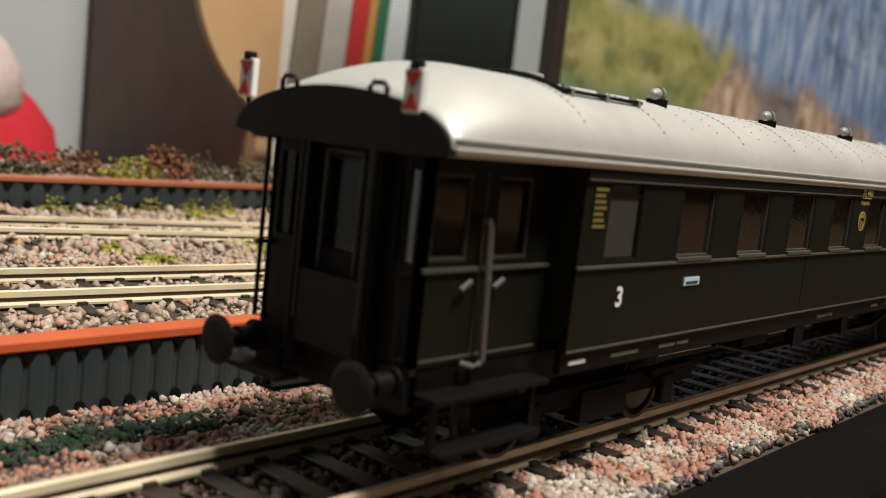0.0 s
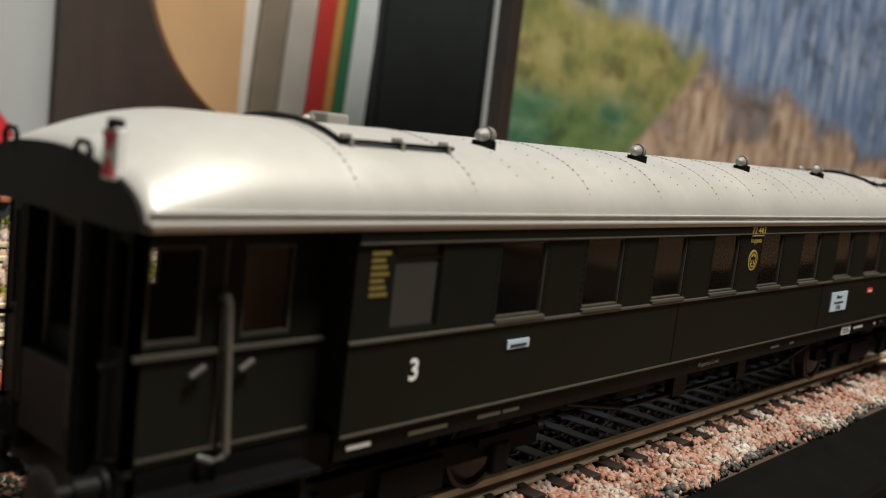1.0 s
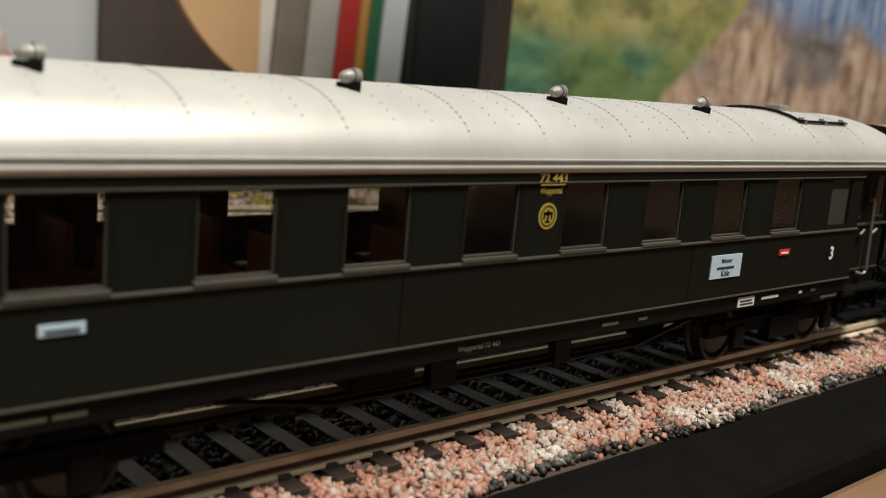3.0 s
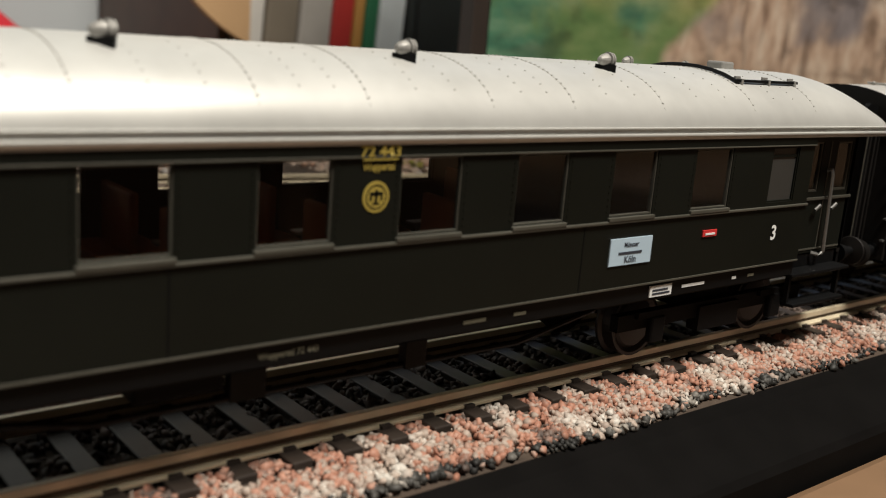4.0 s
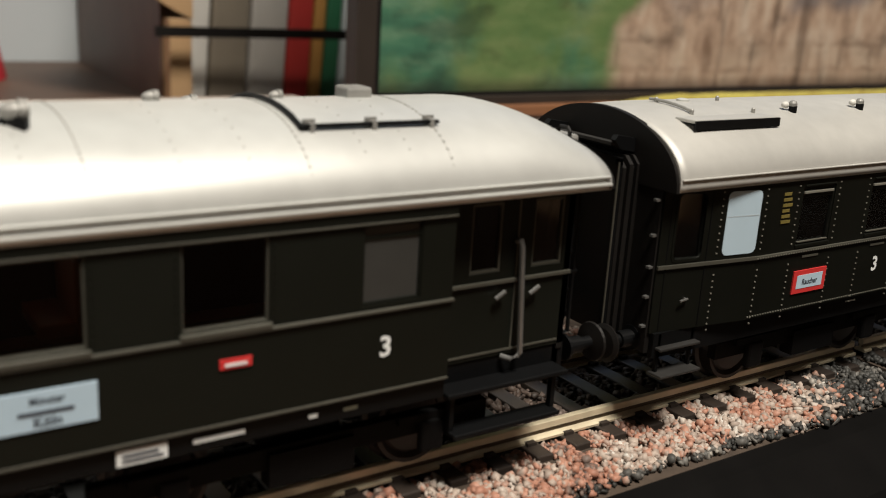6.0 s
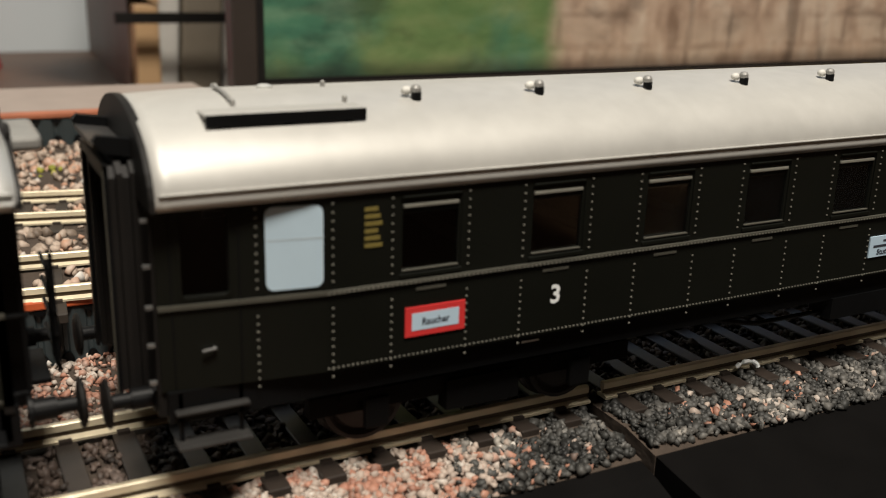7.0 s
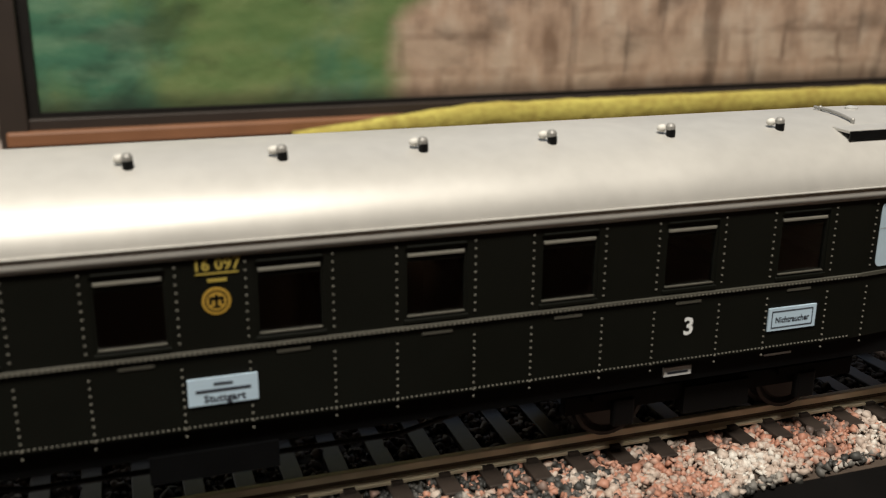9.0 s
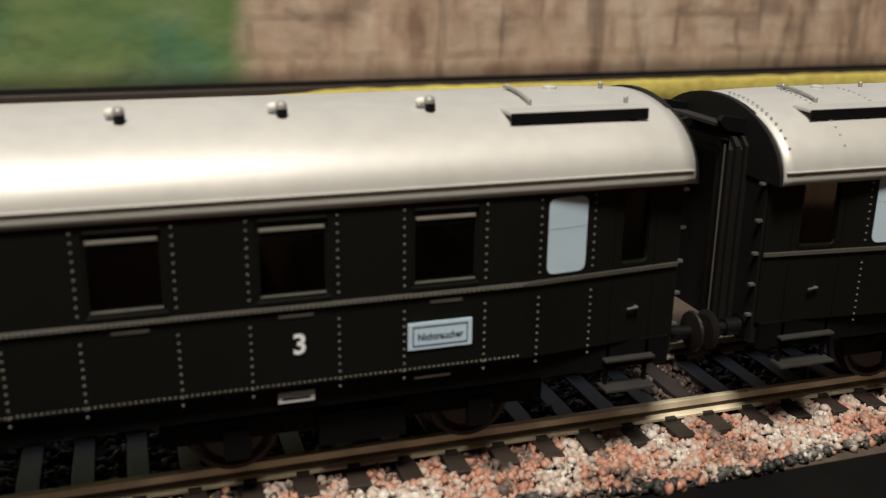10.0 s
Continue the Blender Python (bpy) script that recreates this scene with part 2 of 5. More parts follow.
def weld(geo):
    """Joins corners that lie on one another, so that the pieces make one body."""
    seen, to, v = {}, [], []
    for p in geo[0]:
        k = tuple(round(c, 3) for c in p)
        if k not in seen:
            seen[k] = len(v)
            v.append(p)
        to.append(seen[k])
    return v, [tuple(to[i] for i in q) for q in geo[1]]


def panel(x0, x1, z0, z1, y0, y1, holes):
    """A wall from x0 to x1 with openings (a, b, bottom, top) cut through it."""
    geos, at = [], x0
    for a, b, lo, hi in sorted(holes):
        geos += [box(at, a, y0, y1, z0, z1), box(a, b, y0, y1, z0, lo), box(a, b, y0, y1, hi, z1)]
        at = b
    geos.append(box(at, x1, y0, y1, z0, z1))
    return weld(join(*geos))


def ring(a, b, lo, hi, w, y0, y1):
    return weld(panel(a, b, lo, hi, y0, y1, [(a + w, b - w, lo + w, hi - w)]))


def lettering(parent, words, x, z, height, mat, y=-0.12, centre=True, width=0):
    """Printed words standing on the near side of a coach, in the built-in font."""
    cu = bpy.data.curves.new("words", "FONT")
    cu.body, cu.size, cu.resolution_u = words, height * 1.38, 2
    cu.offset = 0.035 * height
    cu.align_x = "CENTER" if centre else "LEFT"
    tmp = bpy.data.objects.new("words", cu)
    scene.collection.objects.link(tmp)
    bpy.context.view_layer.update()
    me = bpy.data.meshes.new_from_object(tmp.evaluated_get(bpy.context.evaluated_depsgraph_get()))
    bpy.data.objects.remove(tmp)
    xs = [v.co.x for v in me.vertices]
    k = width / (max(xs) - min(xs)) if width else 1
    for v in me.vertices:
        v.co = Vector(((x + v.co.x * k) * MM, y * MM, (z + v.co.y) * MM))
    me.materials.clear()
    me.materials.append(mat)
    ob = new("lettering", me)
    ob.parent = parent
    return ob


def bars(parent, x, z, w, h, rows, mat, y=-0.12):
    """Writing too small to read: plain bars."""
    step = h / rows
    part("lettering", join(*[box(x, x + w * (1 - 0.12 * (i % 3)), y, y + 0.08, z + i * step, z + i * step + step * 0.55) for i in range(rows)]), mat, parent)


def card(parent, name, x0, x1, z0, z1, mat, y=-0.2, t=0.2):
    return part(name, box(x0, x1, y, y + t, z0, z1), mat, parent)

# ---- room ----
ROOM_WALL = material("pale_grey_wall_paint", (0.42, 0.46, 0.48), 0.8, vary=0.06, scale=8)
ROOM_FLOOR = material("brown_floor", (0.16, 0.10, 0.06), 0.6, vary=0.2, scale=20)
# brown of two unseen walls, set so the coach panes reflect a warm tone
ROOM_REFLECTED = material("reflected_brown_wall", (0.11, 0.065, 0.042), 0.6, vary=0.25, scale=12)
CEILING = material("white_ceiling_paint", (0.75, 0.74, 0.72), 0.9, vary=0.03, scale=8)


def structure(name, geo, mat, label=""):
    return tagged(part(name, geo, mat), label or name.replace("_", " "), "structure", kind="structure")


structure("wall_north", box(-1500, 2200, 640, 700, -750, 1600), ROOM_WALL, "pale blue-grey painted wall behind the layout")
structure("wall_south", box(-1500, 2200, -1860, -1800, -750, 1600), ROOM_REFLECTED, "unseen room wall, coloured brown for the window reflections")
structure("wall_west", box(-1560, -1500, -1800, 640, -750, 1600), ROOM_WALL, "pale grey room wall")
structure("wall_east", box(2200, 2260, -1800, 640, -750, 1600), ROOM_REFLECTED, "unseen room wall, coloured brown for the window reflections")
structure("floor", box(-1500, 2200, -1800, 640, -800, -750), ROOM_FLOOR, "brown room floor")
structure("ceiling", box(-1500, 2200, -1800, 640, 1600, 1650), CEILING, "white room ceiling")

# ---- layout ground ----


def slope_strip(x0, x1, rows):
    """A bed drawn along x from a line of (y, z), closed down to z = -30."""
    return prism(list(rows) + [(rows[-1][0], -30), (rows[0][0], -30)], x0, x1)


MAIN = [(-5.1, -4.3), (1, -3.2), (31, -3.2), (36, -4.6), (59.4, -6.6)]
structure("ground_west", slope_strip(-80, 292.6, MAIN), EARTH, "dark brown track bed of the first board")
structure("ground_east", slope_strip(294.8, 700, MAIN), EARTH, "dark brown track bed of the second board")
structure("fascia_west", prism([(-5.15, -4.35), (-8, -5.0), (-17, -8.2), (-17.8, -9.2), (-17.8, -30), (-5.15, -30)], -80, 292.4), BOARD, "black painted board edge in front of the track")
structure("fascia_east", prism([(-5.15, -4.35), (-8, -4.8), (-20, -6.5), (-60, -8.0), (-60, -30), (-5.15, -30)], 294.9, 700), BOARD, "black painted board edge in front of the track")
structure("fascia_joint", prism([(-60, -9.0), (-18, -9.0), (-18, -30), (-60, -30)], 255, 294.6), BOARD, "black board edge at the joint")
wood = thing("table_edge", "tan wooden table edge beside the black board", "table")
part("edge_strip", soft_box(-120, 254, -75, -18.2, -34, -12, 2.0), WOOD, wood)
structure("yard_ground", prism([(62.4, 3.2), (186, 3.2), (186, -30), (62.4, -30)], -80, 700), EARTH, "brown yard ground of the raised terrace")
structure("upper_terrace", prism([(187.5, 11.8), (236, 11.8), (236, -30), (187.5, -30)], -80, 296), PALE_PINK, "dusty grey-pink upper terrace top")
structure("upper_terrace_east", prism([(187.5, 6.6), (236, 6.6), (236, -30), (187.5, -30)], 296, 900), PALE_PINK, "dusty lower ledge behind the yard")


def retaining_wall(name, x0, x1, y, z0, z1, pitch, label, lip=3.2, coping=None):
    w = thing(name, label, "retaining wall", kind="structure")
    part("backing", box(x0, x1, y, y + 2.4, z0, z1), CORRUGATED, w)
    ribs = []
    x = x0
    while x < x1 - pitch:
        ribs.append(prism([(x + 0.25 * pitch * (1 - math.cos(math.pi * k / 5)) * 1.7 + 0.15, y - 0.55 * math.sin(math.pi * k / 5)) for k in range(6)], z0 + 0.4, z1 - 0.1, "z"))
        x += pitch
    tagged(part("rib", join(*ribs), CORRUGATED, w, smooth=False), kind="stuff")
    # black half-discs draw the scalloped shade at foot and top of the ribs
    foot, u = [], x0 + pitch
    while u < x1 - pitch:
        r = 0.26 * pitch
        foot.append(prism([(u + r * math.cos(math.pi * k / 6), z0 + (1.6 if z0 < 0 else 3.6) + 1.8 * r * math.sin(math.pi * k / 6)) for k in range(7)] + [(u - r, z0), (u + r, z0)], y - 0.72, y - 0.2, "y"))
        foot.append(prism([(u + r * math.cos(math.pi * k / 6), z1 - 0.1 - 0.9 * r * math.sin(math.pi * k / 6)) for k in range(7)], y - 0.72, y - 0.2, "y"))
        u += pitch
    tagged(part("drain_arch", join(*foot), BLACK, w, "black half-discs standing for the shade scallops along the ribs"), kind="stuff")
    part("coping", soft_box(x0, x1, y - 0.9, y + lip, z1, z1 + 1.5, 0.3), coping or ORANGE, w, "orange painted coping strip")
    return w


retaining_wall("lower_retaining_wall", -80, 640, 59.8, -8, 2.6, 3.6, "dark corrugated plastic retaining wall with an orange coping")
retaining_wall("upper_retaining_wall", -80, 296, 185.4, 0, 10.6, 5.2, "dark corrugated retaining wall below the upper terrace", coping=ORANGE_DULL)

# ---- tracks ----


def rail_profile(cy, top):
    return [(cy - 0.45, top - 0.1), (cy - 0.35, top), (cy + 0.35, top), (cy + 0.45, top - 0.1), (cy + 0.45, top - 0.95), (cy + 0.2, top - 1.1), (cy + 0.2, top - 1.65), (cy + 1.05, top - 1.95), (cy + 1.0, top - 2.3), (cy - 1.0, top - 2.3), (cy - 1.05, top - 1.95), (cy - 0.2, top - 1.65), (cy - 0.2, top - 1.1), (cy - 0.45, top - 0.95)]


def rail(track, x0, x1, cy, top):
    o = rail_profile(cy, top)
    v, f = prism(o, x0, x1)
    ob = new("rail", mesh_from(v, f, [RAIL, WEB], index=[1 if i - 2 in (4, 5, 11, 12) else 0 for i in range(len(f))]))
    ob.parent = track
    return ob


def sleeper_mesh(half, mat, w=2.5, z=-2.3, h=1.5):
    v, f = soft_box(-w / 2, w / 2, -half, half, z - h, z, 0.18)
    for cy in (-8.6, 8.6):
        for s in (-1, 1):
            g = box(-0.75, 0.75, cy + s * 1.15 - 0.4, cy + s * 1.15 + 0.4, z - 0.1, z + 0.45)
            v, f = join((v, f), g)
    return mesh_from(v, f, mat)


def track(label, x0, x1, pitch, place, mesh, joints=()):
    """Two rails and their sleepers in the track's own axes, then put in place."""
    t = thing("track", label, "track", "tracks")
    cuts = [x0, *joints, x1]
    for a, b in zip(cuts, cuts[1:]):
        for cy in (-8.65, 8.65):
            rail(t, a + 0.15, b - 0.15, cy, 0)
            if b != x1:
                g = join(box(b - 4, b + 4, cy - 1.0, cy - 0.5, -1.6, -0.6), box(b - 4, b + 4, cy + 0.5, cy + 1.0, -1.6, -0.6))
                part("rail_joiner", g, RAIL, t)
    x = x0 + pitch / 2
    while x < x1:
        s = new("sleeper", mesh)
        s.parent = t
        s.location = ((x + random.uniform(-0.15, 0.15)) * MM, random.uniform(-0.2, 0.2) * MM, 0)
        s.rotation_euler = (0, 0, random.uniform(-0.012, 0.012))
        x += pitch
    t.matrix_world = place
    return t


SL_MAIN = sleeper_mesh(13.0, SLEEPER_GREY, 2.7)
SL_EAST = sleeper_mesh(14.0, SLEEPER_GREY, 2.6)
SLEEP_W, SLEEP_E = (148.8, 6.66), (396.6, 6.1)
SL_YARD = sleeper_mesh(15.0, SLEEPER)
track("straight brass-railed main track on dark worn sleepers", -60.97, 293.7, SLEEP_W[1], pose(0, 0.017, 0), SL_MAIN)
track("main track of the second board on dark sleepers", 295.95, 690, SLEEP_E[1], pose(0, 0.017, 0), SL_EAST)
track("yard track with bright rails on dark brown sleepers", -90, 420, 7.0, pose(0.0125, 0.0885, 0.006, 0, 0, -5.2), SL_YARD)
track("far yard track with bright rails", -140, 420, 7.0, pose(0.043, 0.1485, 0.006, 0, 0, -10.3), SL_YARD)

# ---- ballast ----


def pebble_shapes(kinds):
    """Crushed stones: hulls of a few scattered corners."""
    shapes = []
    for k in range(kinds):
        st = np.random.RandomState(k)
        bm = bmesh.new()
        q = st.uniform(0.7, 1.2, 3)
        for _ in range(11):
            d = st.normal(size=3)
            bm.verts.new(d / np.linalg.norm(d) * 0.56 * q * st.uniform(0.85, 1.1))
        bmesh.ops.convex_hull(bm, input=bm.verts[:])
        bmesh.ops.delete(bm, geom=[v for v in bm.verts if not v.link_faces], context="VERTS")
        bmesh.ops.triangulate(bm, faces=bm.faces[:])
        bm.verts.index_update()
        shapes.append((np.array([v.co[:] for v in bm.verts]), np.array([[v.index for v in f.verts] for f in bm.faces])))
        bm.free()
    return shapes


SHAPES = pebble_shapes(16)


def stones(name, spots, mats, label, category="ballast"):
    """One object of many small stones: rows of (x, y, z, size, material)."""
    rs = np.random.RandomState(len(spots))
    vs, fs, ix, n = [], [], [], 0
    for x, y, z, size, m in spots:
        sv, sf = SHAPES[rs.randint(16)]
        q = Euler(rs.uniform(0, 6.28, 3)).to_matrix()
        vs.append(sv @ np.array(q).T * size + (x, y, z))
        fs.append(sf + n)
        ix += [m] * len(sf)
        n += len(sv)
    v, f = np.concatenate(vs) * MM, np.concatenate(fs)
    me = bpy.data.meshes.new(name)
    me.vertices.add(len(v))
    me.vertices.foreach_set("co", v.ravel())
    me.loops.add(f.size)
    me.loops.foreach_set("vertex_index", f.ravel())
    me.polygons.add(len(f))
    me.polygons.foreach_set("loop_start", np.arange(0, f.size, 3))
    for m in mats:
        me.materials.append(m)
    me.polygons.foreach_set("material_index", ix)
    me.update(calc_edges=True)
    me.validate()
    return tagged(new(name, me), label, category, kind="stuff")


def bed_z(y):
    for (a, za), (b, zb) in zip(MAIN, MAIN[1:]):
        if a <= y <= b:
            return za + (zb - za) * (y - a) / (b - a)
    return MAIN[0][1] if y < 0 else MAIN[-1][1]


def scatter(x0, x1, y0, y1, per, size, zfun, pick, seed):
    """Stones strewn over a rectangle, per square millimetre."""
    rs = np.random.RandomState(seed)
    rows = []
    for _ in range(int((x1 - x0) * (y1 - y0) * per)):
        x, y = rs.uniform(x0, x1), rs.uniform(y0, y1)
        m = pick(x, y, rs)
        if m is not None:
            s = size * (0.55 + 0.9 * rs.rand() ** 1.4)
            rows.append((x, y, zfun(y) + rs.uniform(-0.1, 0.55) * size, s, m))
    return rows


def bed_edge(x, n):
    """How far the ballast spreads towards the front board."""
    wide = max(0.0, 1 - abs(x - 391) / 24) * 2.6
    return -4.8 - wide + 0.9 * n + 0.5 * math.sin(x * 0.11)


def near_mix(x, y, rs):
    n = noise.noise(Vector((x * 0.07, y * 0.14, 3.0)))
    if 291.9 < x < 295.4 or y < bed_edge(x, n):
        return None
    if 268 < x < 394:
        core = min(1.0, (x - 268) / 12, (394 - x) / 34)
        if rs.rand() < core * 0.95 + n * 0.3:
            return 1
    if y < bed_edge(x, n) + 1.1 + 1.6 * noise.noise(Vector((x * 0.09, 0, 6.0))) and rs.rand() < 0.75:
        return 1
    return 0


def near_height(y):
    return bed_z(y) + (0.3 if y < 2.0 else 0.0)


def off_sleeper(x, y):
    at, pitch = SLEEP_W if x < 293 else SLEEP_E
    return abs((x - at + pitch / 2) % pitch - pitch / 2) > 1.5


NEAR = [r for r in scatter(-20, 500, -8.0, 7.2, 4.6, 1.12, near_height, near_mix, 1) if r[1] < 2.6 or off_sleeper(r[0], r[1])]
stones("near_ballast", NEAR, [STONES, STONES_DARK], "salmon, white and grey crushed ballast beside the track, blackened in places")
# duller stones put the coaches' shade into the ballast colour here
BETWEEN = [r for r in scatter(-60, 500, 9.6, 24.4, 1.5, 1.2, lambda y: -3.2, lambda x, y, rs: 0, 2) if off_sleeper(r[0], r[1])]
stones("inner_ballast", BETWEEN, [STONES_DULL], "ballast between the sleepers, coloured darker for the shade under the coaches")


def bank_mix(x, y, rs):
    n = noise.noise(Vector((x * 0.06, y * 0.12, 8.0)))
    m = noise.noise(Vector((x * 0.3, y * 0.3, 2.0)))
    if x < 27 and abs(y - 46.2 + 2 * n) < 4.4 + 2.5 * m and rs.rand() < 0.9:
        return 1
    if 25 < x < 44 and abs(y - 46 + 3 * n) < 3.5 + 3 * m and rs.rand() < 0.6:
        return 3
    return 2 if n < -0.42 else 0


stones("bank_ballast", scatter(-25, 130, 27, 59.5, 1.7, 1.15, bed_z, bank_mix, 3) + scatter(205, 262, 27, 59.5, 1.3, 1.15, bed_z, bank_mix, 4), [STONES, FLOCK, STONES_DULL, FLOCK_OLIVE], "pinkish ballast bank with dark green scatter")


def yard_mix(x, y, rs):
    for px, py, a in ((12.5, 88.5, -5.2), (43, 148.5, -10.3)):
        d = (y - py) - (x - px) * math.tan(radians(a))
        if abs(abs(d) - 8.65) < 1.3:
            return None
        u = (x - px) * math.cos(radians(a)) + (y - py) * math.sin(radians(a)) + (90 if py < 100 else 140)
        if abs(d) < 15 and abs(u % 7.0 - 3.5) < 1.5 and y < 122:
            return None
    n = noise.noise(Vector((x * 0.06, y * 0.06, 1.0)))
    return 1 if n > 0.42 and y > 100 else 0


stones("yard_ballast", scatter(0, 150, 62.6, 122, 0.75, 1.45, lambda y: 3.0, yard_mix, 5) + scatter(20, 185, 122, 185, 0.25, 2.2, lambda y: 3.0, yard_mix, 6) + scatter(205, 290, 62.6, 185, 0.22, 2.2, lambda y: 3.0, yard_mix, 7), [STONES_PALE, FLOCK_LIGHT], "pale pinkish yard ballast with light green tufts")


def tuft(name, x, y, z, w, h, mat, label, count=260):
    rs = np.random.RandomState(int(x * 7 + y))
    rows = []
    for _ in range(count):
        a, r = rs.uniform(0, 6.28), rs.uniform(0, 1) ** 0.6
        up = rs.uniform(0, 1) * (1 - r * r * 0.8)
        lump = 1 + 0.35 * noise.noise(Vector((math.cos(a) * 2 + x, math.sin(a) * 2, up * 3)))
        rows.append((x + math.cos(a) * r * w / 2 * lump, y + math.sin(a) * r * w * 0.28, z + up * h * lump, h * rs.uniform(0.10, 0.22), 0))
    return tagged(stones(name, rows, [mat], label, "shrub"), kind="object", group="moss shrubs")


for i, (x, w, h, mat, what) in enumerate([(38, 30, 9, FLOCK_OLIVE, "olive"), (64, 26, 9, FLOCK_OLIVE, "olive"), (84, 24, 8, FLOCK_RUST, "rust-brown"), (99, 20, 6.5, FLOCK_LIGHT, "yellow-green"), (112, 20, 9.5, FLOCK_RUST, "rust-orange"), (125, 22, 8, FLOCK_OLIVE, "olive-brown"), (142, 24, 8, FLOCK_OLIVE, "olive-brown")]):
    tuft("shrub", x, 194 + (i % 3) * 3, 11.6, w, h, mat, what + " moss shrub on the upper terrace")
for x in (85, 98, 110, 121, 70):
    tuft("grass_tuft", x, 179, 3.4, 10, 5, FLOCK_LIGHT, "light green grass tuft at the wall foot", 90)

# ---- coaches ----
YC, HALF = 14.7, 14.7


def mirror(y):
    return 2 * YC - y


def roof(parent, x0, x1, eave, rise, mat, drop=0.0, ease=20.0, over=0.35, name="roof"):
    """A barrel roof, closed below and at its ends, that bends down towards the ends by drop."""
    xs = sorted(set([x0, x1] + [x0 + ease * k / 8 for k in range(9)] + [x1 - ease * k / 8 for k in range(9)]))
    n = 28
    v, f = [], []
    for x in xs:
        s = max(0.0, 1 - min(x - x0, x1 - x) / ease)
        h = rise - drop * s ** 2
        for k in range(n + 1):
            a = math.pi * k / n
            u, w = math.cos(a), math.sin(a)
            v.append((x, YC - (HALF + over) * (1 if u > 0 else -1) * abs(u) ** 0.94, eave + h * w ** 0.96))
        v += [(x, YC + HALF + over, eave - 0.7), (x, YC - HALF - over, eave - 0.7)]
    m = n + 3
    for i in range(len(xs) - 1):
        f += [(i * m + k, (i + 1) * m + k, (i + 1) * m + (k + 1) % m, i * m + (k + 1) % m) for k in range(m)]
    f += [tuple(range(m)), tuple(range((len(xs) - 1) * m, len(xs) * m))[::-1]]
    ob = part(name, (v, f), mat, parent, smooth=True)
    me = ob.data
    flat = [len(p.vertices) > 4 for p in me.polygons]
    me.polygons.foreach_set("use_smooth", [not q for q in flat])
    return ob


def roof_point(y, eave, rise):
    c = min(1.0, max(0.0, abs(YC - y) / (HALF + 0.35)))
    a = math.acos(c ** (1 / 0.94))
    return eave + rise * math.sin(a) ** 0.96


def roof_seam(parent, x, eave, rise, mat, w=0.1, lift=0.025):
    pts = [0.6 + k * (2 * YC - 1.2) / 26 for k in range(27)]
    v, f = [], []
    for y in pts:
        z = roof_point(y, eave, rise)
        v += [(x - w / 2, y, z - 0.2), (x - w / 2, y, z + lift), (x + w / 2, y, z + lift), (x + w / 2, y, z - 0.2)]
    for i in range(len(pts) - 1):
        f += [(i * 4 + k, i * 4 + k + 1, i * 4 + k + 5, i * 4 + k + 4) for k in range(3)]
    dots = []
    for k in range(34):
        y = 1.2 + k * 0.8
        z = roof_point(y, eave, rise)
        dots.append(box(x - 0.11, x + 0.11, y - 0.11, y + 0.11, z - 0.1, z + 0.1))
    return part("roof_seam", join((v, f), *dots), mat, parent)


def torpedo_vent(parent, x, y, z, s=1.0):
    """A domed cowl with a collar on a pointed dark saddle."""
    g = lathe([(0.12 * s, -1.35 * s), (0.42 * s, -1.2 * s), (0.68 * s, -0.8 * s), (0.86 * s, -0.3 * s), (0.9 * s, 0.0), (0.78 * s, 0.06 * s), (0.78 * s, 0.3 * s)], (x, y, z + 0.8 * s), "x", 16)
    v = part("roof_vent", g, VENT, parent)
    part("vent_collar", lathe([(0.76 * s, 0.22 * s), (1.08 * s, 0.26 * s), (1.08 * s, 0.5 * s), (0.9 * s, 0.55 * s), (0.9 * s, 0.72 * s), (1.02 * s, 0.76 * s), (1.02 * s, 1.0 * s), (0.5 * s, 1.15 * s)], (x, y, z + 0.8 * s), "x", 18), VENT, v)
    foot = [(x - 1.3 * s, y + 0.6 * s), (x + 0.9 * s, y + 0.6 * s), (x + 1.0 * s, y - 0.7 * s), (x + 0.5 * s, y - 1.5 * s), (x - 0.2 * s, y - 0.9 * s)]
    part("vent_foot", prism(foot, z - 1.3 * s, z + 0.25 * s, "z"), BLACK, v)


def cap_vent(parent, x, y, z):
    """A dark stub with a bright cap and a pale cowl behind it."""
    v = part("roof_vent", lathe([(0.12, -0.7), (0.34, -0.62), (0.48, -0.25), (0.5, 0.1), (0.4, 0.3)], (x - 0.4, y + 0.45, z + 0.6), "x", 14), PALE_VENT, parent, smooth=True)
    part("vent_foot", lathe([(0.58, -1.1), (0.58, 0.55)], (x + 0.35, y - 0.3, z), "z", 14), BLACK, v)
    part("vent_cap", lathe([(0.6, 0.5), (0.6, 0.95), (0.4, 1.25), (0.1, 1.35)], (x + 0.3, y - 0.25, z), "z", 14), VENT, v)


def wheelset(parent, x):
    for y, s in ((7.0, 1), (mirror(7.0) - 0.0, -1)):
        prof = [(0.8, -0.9), (3.6, -0.6), (4.0, -0.2), (4.6, -0.7), (5.1, -0.7), (5.15, 1.3), (5.7, 1.6), (5.7, 2.1), (0.8, 2.1)]
        part("wheel", lathe([(r, h * s) for r, h in prof], (x, y + 0.6, 5.2), "y", 28), WHEEL, parent, smooth=False)
    part("axle", sweep([(x, 7, 5.2), (x, mirror(7), 5.2)], 0.8), BLACK, parent)


